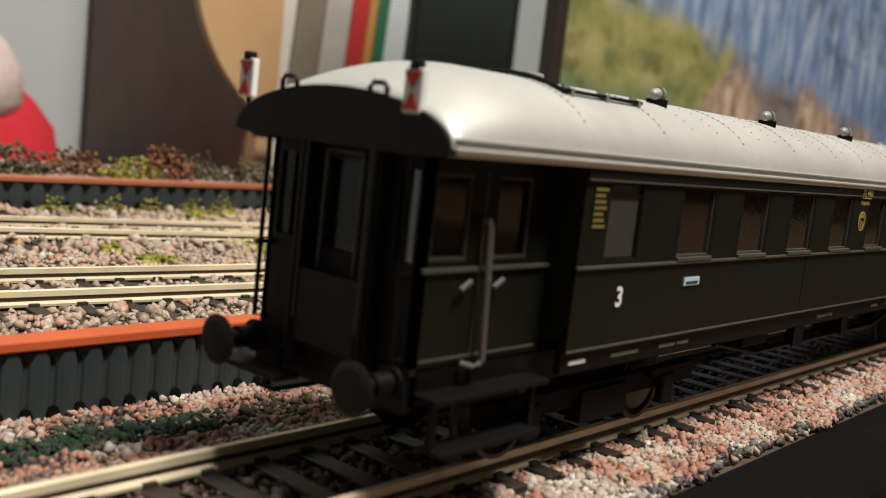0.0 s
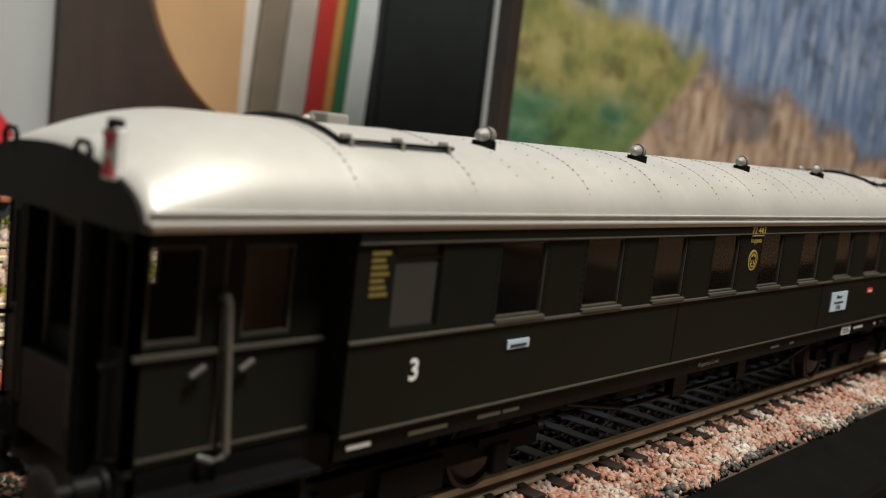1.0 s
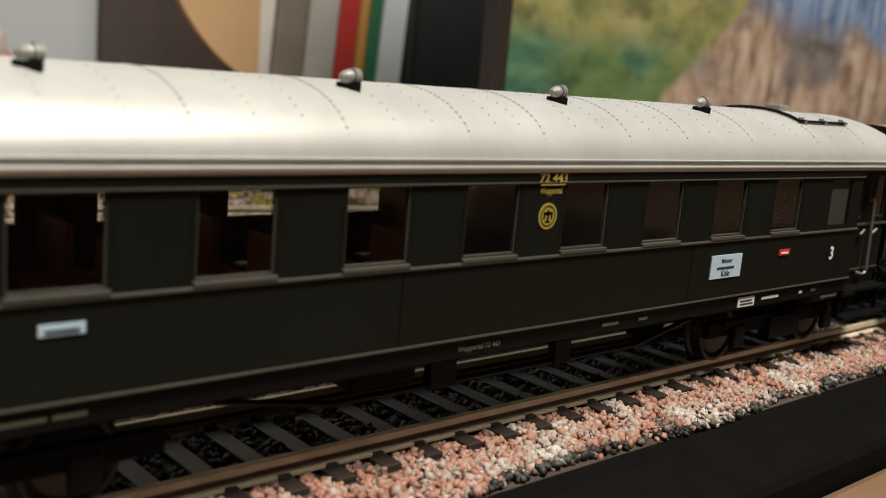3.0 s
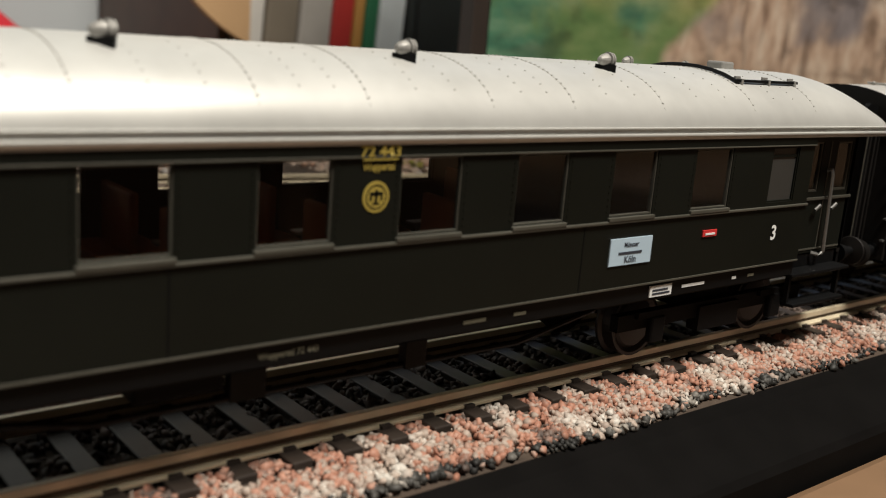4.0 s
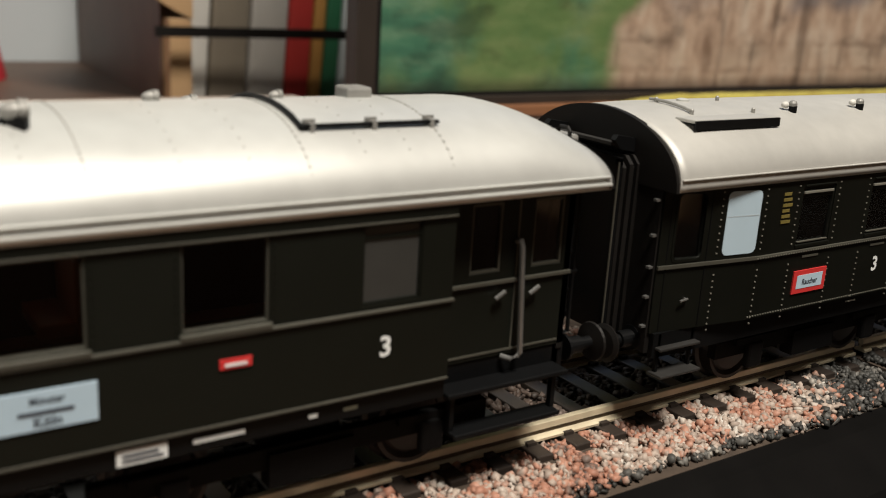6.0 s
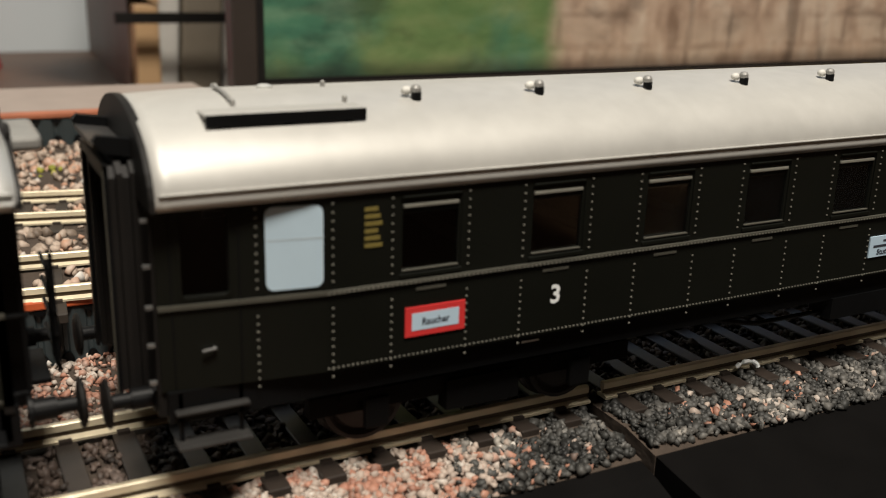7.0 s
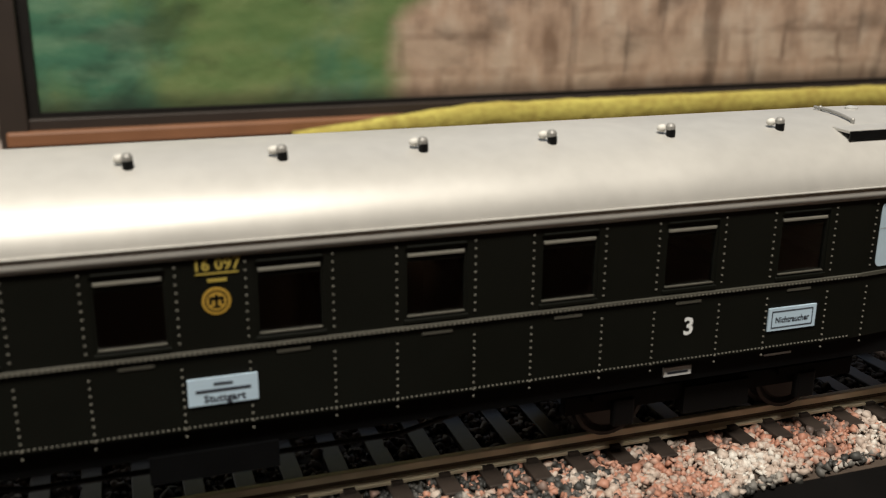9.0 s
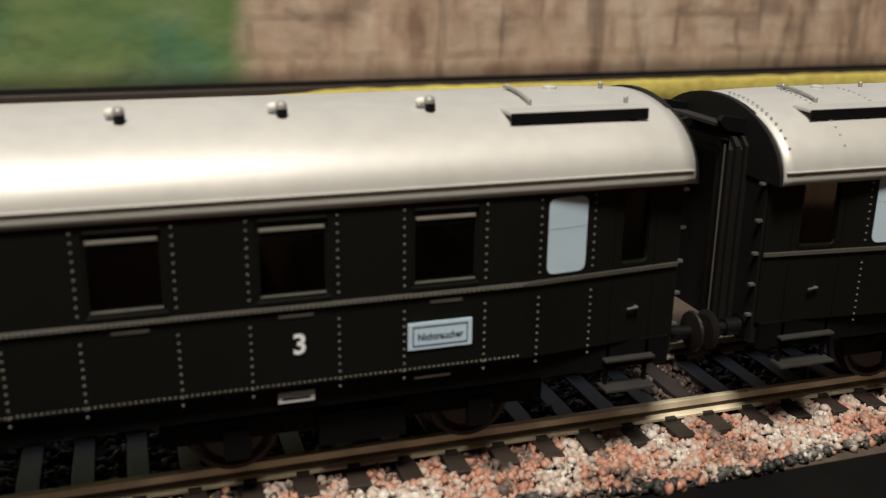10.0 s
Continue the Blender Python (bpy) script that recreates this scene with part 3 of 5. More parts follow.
def bogie(parent, cx, base):
    b = part("bogie", box(cx - 4, cx + 4, 5, mirror(5), 6, 9), UNDER, parent)
    for y in (3.6, mirror(5.0)):
        part("bogie_frame", join(box(cx - base / 2 - 8, cx + base / 2 + 8, y, y + 1.4, 5.6, 8.0), box(cx - 5, cx + 5, y - 0.5, y + 1.6, 3.6, 7.4)), UNDER, b)
    for s in (-1, 1):
        wheelset(b, cx + s * base / 2)
        for y in (2.7, mirror(3.9)):
            part("axle_box", join(soft_box(cx + s * base / 2 - 1.5, cx + s * base / 2 + 1.5, y, y + 1.2, 3.4, 7.4, 0.3), box(cx + s * base / 2 - 4.5, cx + s * base / 2 + 4.5, y + 0.2, y + 0.9, 7.3, 8.3)), UNDER, b)


def buffers(parent, x, s, z=12.0):
    for y in (YC - 10, YC + 10):
        bf = part("buffer", lathe([(1.7, 0), (1.7, 0.4 * s), (1.15, 0.5 * s), (1.15, 2.6 * s), (0.8, 2.6 * s), (0.8, 4.6 * s)], (x, y, z), "x", 18), BLACK, parent)
        part("buffer_head", lathe([(0.8, 4.4 * s), (2.5, 4.7 * s), (2.6, 5.0 * s), (2.0, 5.3 * s), (0.3, 5.45 * s)], (x, y, z), "x", 24), BLACK_MATT, bf)


def coach_window(parent, a, b, lo, hi, y, frame_mat, side=1, pane=None, bar=True, w=0.35):
    y0, y1 = (y + 0.15, y + 0.75) if side > 0 else (y - 0.75, y - 0.15)
    geo = ring(a, b, lo, hi, w, y0, y1)
    if bar:
        geo = join(geo, box(a + w, b - w, y0 + 0.1, y1, hi - 1.6, hi - 1.25))
    win = part("window", geo, frame_mat, parent)
    p = part("pane", box(a + w, b - w, (y0 + y1) / 2 - 0.05, (y0 + y1) / 2 + 0.05, lo + w, hi - w), pane or GLASS, win)
    p.visible_shadow = pane is not None
    return win


def seats(parent, xs, z0=14.6):
    for x in xs:
        for y0, y1 in ((1.6, 11.5), (19.0, mirror(1.6))):
            part("seat", join(soft_box(x - 0.5, x + 0.5, y0, y1, z0 + 2.5, z0 + 11.0, 0.3), soft_box(x - 4.2, x - 0.5, y0, y1, z0 + 2.8, z0 + 4.4, 0.3), soft_box(x + 0.5, x + 4.2, y0, y1, z0 + 2.8, z0 + 4.4, 0.3)), SEAT, parent)


def emblem(parent, x, z, r, mat):
    """A round crest drawn as plain shapes: a disc with a dark ring, bar and uprights."""
    disc = part("crest", prism([(x + r * math.cos(k * math.tau / 28), z + r * math.sin(k * math.tau / 28)) for k in range(28)], -0.1, -0.02, "y"), mat, parent, "round yellow crest of plain shapes")
    v, n = [], 28
    for k in range(n):
        a = k * math.tau / n
        v += [(x + q * r * math.cos(a), -0.13, z + q * r * math.sin(a)) for q in (0.80, 0.70)]
    ring_f = [(2 * k + 1, 2 * k, (2 * k + 2) % (2 * n), (2 * k + 3) % (2 * n)) for k in range(n)]
    bird = join(*[box(x + a * r, x + b * r, -0.13, -0.1, z + e * r, z + f * r) for a, b, e, f in ((-0.1, 0.1, -0.5, 0.45), (-0.5, 0.5, 0.08, 0.32), (-0.5, -0.32, -0.25, 0.1), (0.32, 0.5, -0.25, 0.1), (-0.28, 0.28, -0.5, -0.36))])
    part("crest_figure", join((v, ring_f), bird), GREEN_DARK, disc)


def hand_rail(parent, x, y, z0, z1, out=1.6):
    pts = [(x + 0.1, y, z1), (x + 0.2, y - out * 0.8, z1 + 0.2), (x + 0.3, y - out, z1 - 0.6)]
    pts += [(x + 0.3 + 0.9 * k / 5, y - out, z1 - 0.6 - (z1 - z0 - 1) * k / 5) for k in range(6)]
    pts += [(x + 0.9, y - out, z0 + 0.1), (x - 0.2, y - out * 0.9, z0 - 0.1), (x - 1.0, y, z0 + 0.1)]
    part("grab_rail", sweep(pts, 0.34), STEEL, parent, "grey metal grab rail")


def express_coach():
    """The first coach: silver ribbed roof, recessed end doors, wide windows."""
    c = thing("passenger_coach", "dark olive model coach with a silver ribbed roof on the track", "model coach", "coaches")
    x0, x1, lo, hi, bot, top = 35.0, 203.0, 23.5, 31.9, 13.7, 33.6
    holes = [(56.4 + 16.72 * k, 64.8 + 16.72 * k, lo, hi) for k in range(8)]
    far_holes = [(a + 2.1, b + 2.1, e, f) for a, b, e, f in holes]
    wc = [(40.0, 46.8, lo, hi), (191.9, 198.9, lo, hi)]
    far = mirror(0)
    part("side_wall", panel(x0, x1, bot, top, 0, 0.9, holes + wc), GREEN, c)
    part("side_wall", panel(x0, x1, bot, top, far - 0.9, far, far_holes + wc), GREEN, c)
    for y0, y1 in ((0.9, 4.4), (far - 4.4, far - 0.9)):
        for xa in (x0, x1 - 0.9):
            part("recess_wall", box(xa, xa + 0.9, y0, y1, bot, top), GREEN, c)
    for i, h in enumerate(holes):
        coach_window(c, *h, 0, SILL, bar=False, w=0.16)
        coach_window(c, *far_holes[i], far, GREEN, -1, bar=False)
        part("window_ledge", soft_box(h[0] - 0.3, h[1] + 0.3, -0.45, 0.3, lo - 0.62, lo - 0.08, 0.1), SILL, c)
        for xr in (h[0] - 0.55, h[1] + 0.55):
            tagged(part("rivet", join(*[box(xr - 0.1, xr + 0.1, -0.1, 0.02, lo + 0.5 + 0.85 * k, lo + 0.7 + 0.85 * k) for k in range(9)]), GREEN, c), kind="stuff")
    for h in wc:
        for y, s in ((0, 1), (far, -1)):
            coach_window(c, *h, y, GREEN, s, FROST_DIM, bar=True, w=0.25)
    # belt, letter board and skirt lines
    part("belt_rail", soft_box(x0 - 0.15, x1 + 0.15, -0.35, 0.1, lo - 0.95, lo - 0.55, 0.12), SILL, c)
    part("belt_rail", soft_box(x0 - 0.15, x1 + 0.15, far - 0.1, far + 0.35, lo - 0.95, lo - 0.55, 0.12), SILL, c)
    part("letter_board", box(x0, x1, -0.28, 0.0, 32.1, 33.4), GREEN, c)
    part("moulding", soft_box(x0, x1, -0.36, 0.0, 31.98, 32.2, 0.06), SILL, c)
    part("skirt_edge", soft_box(x0, x1, -0.16, 0.05, bot - 0.1, bot + 0.18, 0.05), SILL, c)
    for x in (98.0, 152.5):
        part("panel_joint", box(x - 0.1, x + 0.1, -0.05, 0.02, bot, lo - 1), BLACK, c)
    # end vestibules
    for xa, xb, w in ((15.0, 35.0, [(16.0, 21.4, 23.4, 31.6), (25.4, 31.0, 23.4, 31.6)]), (203.0, 222.6, [(207.7, 212.1, 23.7, 31.9), (216.6, 221.2, 23.7, 31.9)])):
        for y, s in ((3.6, 1), (far - 3.6, -1)):
            ya, yb = (y, y + 0.8) if s > 0 else (y - 0.8, y)
            part("vestibule_wall", panel(xa, xb, bot - 0.4, top, ya, yb, w), GREEN, c)
            for h in w:
                coach_window(c, *h, y, SILL, s, bar=False, w=0.3)
            if s > 0:
                part("belt_rail", soft_box(xa, xb, y - 0.4, y, 22.3, 22.8, 0.1), SILL, c)
                xm = (w[0][1] + w[1][0]) / 2
                hand_rail(c, xm - 0.4, y - 0.1, bot - 0.6, 27.2, 0.95)
                for dx in (-2.6, 2.4):
                    part("door_handle", sweep([(xm + dx - 0.6, y - 0.7, 20.7), (xm + dx + 0.7, y - 0.8, 21.5)], 0.28), STEEL, c)
                part("door_edge", join(box(xm - 0.12, xm + 0.12, y - 0.08, y + 0.02, bot, 32), box(xa + 1, xb - 1, y - 0.12, y + 0.02, bot + 0.1, bot + 0.35)), SILL, c)
        # steps below the doors
        for y in (0.8, far - 4.2):
            part("step", join(soft_box(xa + 1, xb - 1, y, y + 3.4, 10.3, 10.9, 0.15), soft_box(xa + 2, xb - 2, y - 0.3, y + 2.6, 5.2, 5.8, 0.15), box(xa + 2, xa + 2.6, y + 1, y + 1.8, 5.5, 10.6), box(xb - 2.6, xb - 2, y + 1, y + 1.8, 5.5, 10.6)), BLACK, c)
    # end walls with gangway doors
    for xe, s in ((15.0, -1), (222.6, 1)):
        xa, xb = (xe, xe + 0.9) if s < 0 else (xe - 0.9, xe)
        v, f = panel(3.6, far - 3.6, 12.6, 35.5, xa, xb, [(4.8, 7.2, 23.0, 31.6), (12.6, 17.0, 22.6, 31.6), (21.6, 24.4, 23.0, 31.6)])
        part("end_wall", ([(y, x, z) for x, y, z in v], [q[::-1] for q in f]), BLACK_MATT, c)
        part("end_arch", prism([(YC + 12.0, 33.0), (YC + 12.0, 33.3), (YC - 12.0, 33.3), (YC - 12.0, 33.0)], xa, xb), BLACK_MATT, c)
        rim = sorted((xe + s * 1.4, xe + s * 2.25))
        arch = [(YC - (HALF + 0.45) * math.cos(math.pi * k / 28), 33.4 + 5.15 * math.sin(math.pi * k / 28) ** 0.96) for k in range(29)]
        part("end_rim", prism(arch + [(YC + 12.2, 33.0), (YC - 12.2, 33.0)], *rim), BLACK_MATT, c, "black arched roof end")
        for y, w in ((4.8, 2.4), (12.6, 4.4), (21.6, 2.8)):
            p = part("end_pane", box(xe - s * 0.4 - 0.05, xe - s * 0.4 + 0.05, y, y + w, 22.8, 31.6), GLASS, c)
            p.visible_shadow = False
        xo, xi = (xe - 1.9, xe) if s < 0 else (xe, xe + 1.9)
        for y in (8.0, 18.2):
            part("gangway_post", join(soft_box(xo, xi, y, y + 1.3, 11.0, 37.4, 0.25), soft_box(xo - 0.25, xi, y + 0.4, y + 0.9, 12.0, 35.6, 0.1)), BLACK, c)
        part("door_frame", join(*[sweep([(xe + s * 0.1, y, 14.5), (xe + s * 0.1, y, 32.4)], 0.22) for y in (12.2, 17.4)], sweep([(xe + s * 0.1, 12.2, 32.4), (xe + s * 0.1, 17.4, 32.4)], 0.22)), SILL, c, "pale edge of the end door")
        # thin pale bars draw the highlights along the gangway posts
        for y in (9.25, 18.3):
            part("gangway_edge", sweep([(xe + s * 1.95, y, 15.5), (xe + s * 1.95, y, 33.5)], 0.13), SILL, c, "pale line drawn as the highlight on the gangway post")
        part("gangway_head", join(soft_box(xo, xi, 9.3, 18.2, 34.0, 36.6, 0.25)), BLACK, c)
        part("gangway_plate", soft_box(min(xo, xi + s * 0.6), max(xi, xo + s * 0.6), 9.35, 18.15, 13.0, 20.5, 0.3), BLACK_MATT, c, "folded black gangway plate")
        part("buffer_beam", box(xa - 0.4, xb + 0.4, 3.8, far - 3.8, 9.0, 13.2), BLACK, c)
        part("end_step", join(soft_box(xe + s * 3.0 - 1.6, xe + s * 3.0 + 1.6, 17, 26.4, 9.2, 9.8, 0.15), box(xe + s * 2 - 0.3, xe + s * 2 + 0.3, 19.5, 20.3, 9.6, 12)), BLACK, c)
        if s > 0:
            part("gangway_hood", soft_box(xe + 1.0, xe + 5.2, 9.6, 20.0, 36.4, 38.0, 0.5), VENT, c, "grey hood over the gangway")
            gate = part("gangway_gate", sweep([(xe + 4.8, 8.6, 23.2), (xe + 4.8, 20.4, 23.2)], 0.22), BLACK, c, "black barred gangway gate")
            for y in (9.0, 10.4, 11.8, 13.2):
                part("gate_post", sweep([(xe + 4.8, y, 14), (xe + 4.8, y, 24.5 + (y < 10) * 2)], 0.22), BLACK, gate)
            for z in (15, 18, 20.5):
                part("gate_bar", sweep([(xe + 4.8, 8.6, z), (xe + 4.8, 20.4, z)], 0.22), BLACK, gate)
        buffers(c, xe + s * 1.2, s)
        for y in (4.6, far - 4.6):
            part("corner_rail", join(sweep([(xe, y, 14), (xe + s * 1.6, y, 14.2), (xe + s * 1.6, y, 33.6), (xe, y, 33.8)], 0.25), sweep([(xe, y, 22), (xe + s * 2.1, y, 22)], 0.3)), BLACK, c)
        for y in (9.2, 21.8):
            part("lamp_iron", sweep([(xe + s * 2.0, y - 1.1, 36.6), (xe + s * 2.1, y - 1.1, 38.7), (xe + s * 2.1, y - 0.7, 39.1), (xe + s * 2.1, y + 0.7, 39.1), (xe + s * 2.1, y + 1.1, 38.7), (xe + s * 2.0, y + 1.1, 36.6)], 0.26), BLACK_MATT, c)
    # tail lamps at the free end
    for y in (4.7, 28.6):
        t = part("tail_board", soft_box(12.6, 13.4, y - 1.1, y + 1.1, 36.6, 40.6, 0.15), WHITE, c, "red and white tail board")
        part("marker", join(prism([(y - 1.0, 40.3), (y + 1.0, 40.3), (y, 38.7)], 12.45, 12.55), prism([(y - 1.0, 36.9), (y + 1.0, 36.9), (y, 38.5)], 12.45, 12.55)), RED, t)
        part("bracket", join(sweep([(13.2, y, 36.8), (13.2, y, 35.4), (14.2, y - (1.5 if y > 20 else -0.3), 35.0)], 0.3), soft_box(12.5, 13.5, y - 0.6, y + 0.6, 40.4, 41.3, 0.2)), BLACK, t)
    # roof
    eave, rise = 34.0, 8.3
    roof(c, 13.0, 224.4, eave, rise, ROOF_1, drop=3.9, ease=13)
    part("gutter", join(soft_box(13.2, 224.2, -0.75, -0.2, 33.75, 34.15, 0.12)), ROOF_1, c)
    part("gutter", join(soft_box(13.2, 224.2, far + 0.2, far + 0.75, 33.75, 34.15, 0.12)), ROOF_1, c)
    part("drip_edge", soft_box(13.4, 224.0, -0.62, -0.1, 34.72, 34.95, 0.06), ROOF_1, c)
    for x in (34.8, 51.5, 72.8, 89.9, 106.8, 119.3, 136.0, 149.1, 166.0, 186.4, 202.6):
        roof_seam(c, x, eave, rise, SEAM)
    dots = []
    for a, b in ((72.8, 89.9), (89.9, 106.8), (106.8, 119.3), (119.3, 136.0), (136.0, 149.1), (149.1, 166.0), (166.0, 186.4), (51.5, 72.8), (186.4, 202.6)):
        for x in (a + (b - a) * 0.4, a + (b - a) * 0.72):
            for y in (2.2, 3.4, 4.6, 6.2, 8.0, 10.5, 13.0, 16.0):
                z = roof_point(y, eave, rise)
                dots.append(box(x - 0.08, x + 0.08, y - 0.08, y + 0.08, z - 0.1, z + 0.07))
    tagged(part("rivet", join(*dots), SEAM, c), kind="stuff")
    for x in (61.0, 95.0, 128.8, 162.0):
        torpedo_vent(c, x, 8.3, roof_point(8.3, eave, rise) + 0.35, 1.0)
    for x in (81.0, 114.8, 148.5, 183.0):
        torpedo_vent(c, x, 24.6, roof_point(24.6, eave, rise) - 0.2, 0.8)
    torpedo_vent(c, 176.4, 17, 42.0, 0.7)
    torpedo_vent(c, 190.0, 17, 42.0, 0.6)
    torpedo_vent(c, 42.0, 17, 42.0, 0.6)
    for x in (45.0, 199.5):
        part("roof_hatch", join(soft_box(x - 1.6, x + 1.6, 15.4, 18.6, 41.8, 43.4, 0.3)), VENT, c)
    for xa, xb in ((36.2, 52.3), (187.2, 203.4)):
        zw = roof_point(5.3, eave, rise) + 0.2
        part("roof_walkway", join(soft_box(xa, xb, 4.9, 5.6, zw, zw + 0.4, 0.1), box(xa, xb, mirror(5.6), mirror(4.9), zw, zw + 0.4), *[sweep([(xa + 0.2, 5.2 + (mirror(5.2) - 5.2) * k / 8, roof_point(5.2 + (mirror(5.2) - 5.2) * k / 8, eave, rise) + 0.35) for k in range(9)], 0.28)]), BLACK, c, "dark roof walkway rail")
        for k in range(3):
            part("walkway_bracket", join(box(xa + 1 + 7 * k, xa + 1.5 + 7 * k, 4.8, 6.0, zw - 1.2, zw + 0.5), box(xa + 0.6 + 7 * k, xa + 1.9 + 7 * k, 5.7, 6.0, zw + 0.3, zw + 0.8)), VENT, c)
    # floor, frame and running gear
    part("floor_pan", box(16.0, 221.6, 4.4, far - 4.4, 13.0, 14.6), BLACK_MATT, c)
    part("floor_pan", box(x0, x1, 0.9, far - 0.9, 13.75, 14.6), CABIN, c)
    part("ceiling_panel", box(16.0, 221.6, 4.4, far - 4.4, 33.0, 33.5), CABIN, c)
    for q in ((15.4, 222.2, 3.8, 4.8, 9.6, 13.1), (15.4, 222.2, far - 4.8, far - 3.8, 9.6, 13.1), (x0, x1, 0.5, 1.2, 11.2, 13.7), (x0, x1, far - 1.2, far - 0.5, 11.2, 13.7)):
        part("solebar", box(*q), BLACK, c)
    part("truss", join(sweep([(78, 3.6, 9.8), (92, 3.6, 7.2), (146, 3.6, 7.2), (160, 3.6, 9.8)], 0.4), box(106, 110, 3, 4.4, 6.8, 10), box(128, 131, 3, 4.4, 6.8, 10)), BLACK, c)
    part("battery_box", soft_box(98, 108, 8, 22, 6.0, 12.5, 0.5), UNDER, c)
    for x in (49.5, 188.5):
        bogie(c, x, 30.0)
    for x in (35.9, 52.5, 202.1):
        part("partition", box(x, x + 0.6, 0.9, far - 0.9, 14.6, 33.0), CABIN, c)
    seats(c, [68.9 + 16.72 * k for k in range(7)])
    # thin steel bars added to draw the short highlights inside the coach
    for k in range(8):
        part("arm_rest", join(soft_box(52.4 + 16.72 * k, 55.2 + 16.72 * k, 13.6, 15.4, 20.9, 21.3, 0.12), box(53.6 + 16.72 * k, 54.2 + 16.72 * k, 14.2, 14.8, 14.6, 21.0)), STEEL, c)
    # lettering
    lettering(c, "3", 44.2, 18.2, 2.3, WHITE)
    lettering(c, "3", 194.9, 17.7, 2.3, WHITE)
    lettering(c, "72 443", 120.3, 32.1, 1.25, YELLOW, -0.36, width=5.0)
    part("underline", box(118.1, 122.5, -0.36, -0.3, 31.75, 31.9), YELLOW, c)
    lettering(c, "Wuppertal", 120.3, 30.7, 0.85, YELLOW, width=4.0)
    emblem(c, 120.15, 27.9, 1.65, YELLOW)
    bars(c, 36.8, 27.0, 2.4, 4.6, 7, YELLOW_DIM)
    lettering(c, "Wuppertal 72 443", 111.0, 12.0, 0.7, FAINT, 0.38, width=7.0)
    card(c, "destination_board", 157.5, 165.8, 16.9, 20.5, PALE)
    lettering(c, "Münster", 161.6, 19.3, 0.7, INK, -0.24, width=2.9)
    bars(c, 159.2, 18.35, 4.6, 0.6, 1, INK, -0.26)
    lettering(c, "Köln", 161.6, 17.2, 0.95, INK, -0.24, width=2.3)
    card(c, "smoking_sign", 176.9, 180.1, 19.4, 20.35, RED)
    bars(c, 177.4, 19.65, 2.2, 0.5, 1, WHITE, -0.28)
    card(c, "white_sign", 59.0, 63.0, 19.8, 20.8, PALE)
    bars(c, 59.5, 20.05, 3.0, 0.5, 1, INK, -0.28)
    card(c, "white_sign", 167.3, 172.0, 11.5, 13.1, WHITE, 0.25)
    bars(c, 167.8, 11.8, 3.8, 1.0, 2, INK, 0.2)
    for x, w in ((36.5, 3.2), (45.0, 6), (56, 4), (60.5, 3), (134, 3.5), (142, 2), (174.5, 5.2), (186.5, 1), (190.5, 1.6)):
        bars(c, x, 12.1, w, 0.8, 1, WHITE if w in (3.2, 5.2, 1) else FAINT, 0.4)
    return c


def rounded(a, b, lo, hi, r):
    """The outline of an upright pane with round corners."""
    out = []
    for cx, cz, q in ((b - r, hi - r, 0), (a + r, hi - r, 1), (a + r, lo + r, 2), (b - r, lo + r, 3)):
        out += [(cx + r * math.cos(math.pi / 2 * (q + k / 4)), cz + r * math.sin(math.pi / 2 * (q + k / 4))) for k in range(5)]
    return out


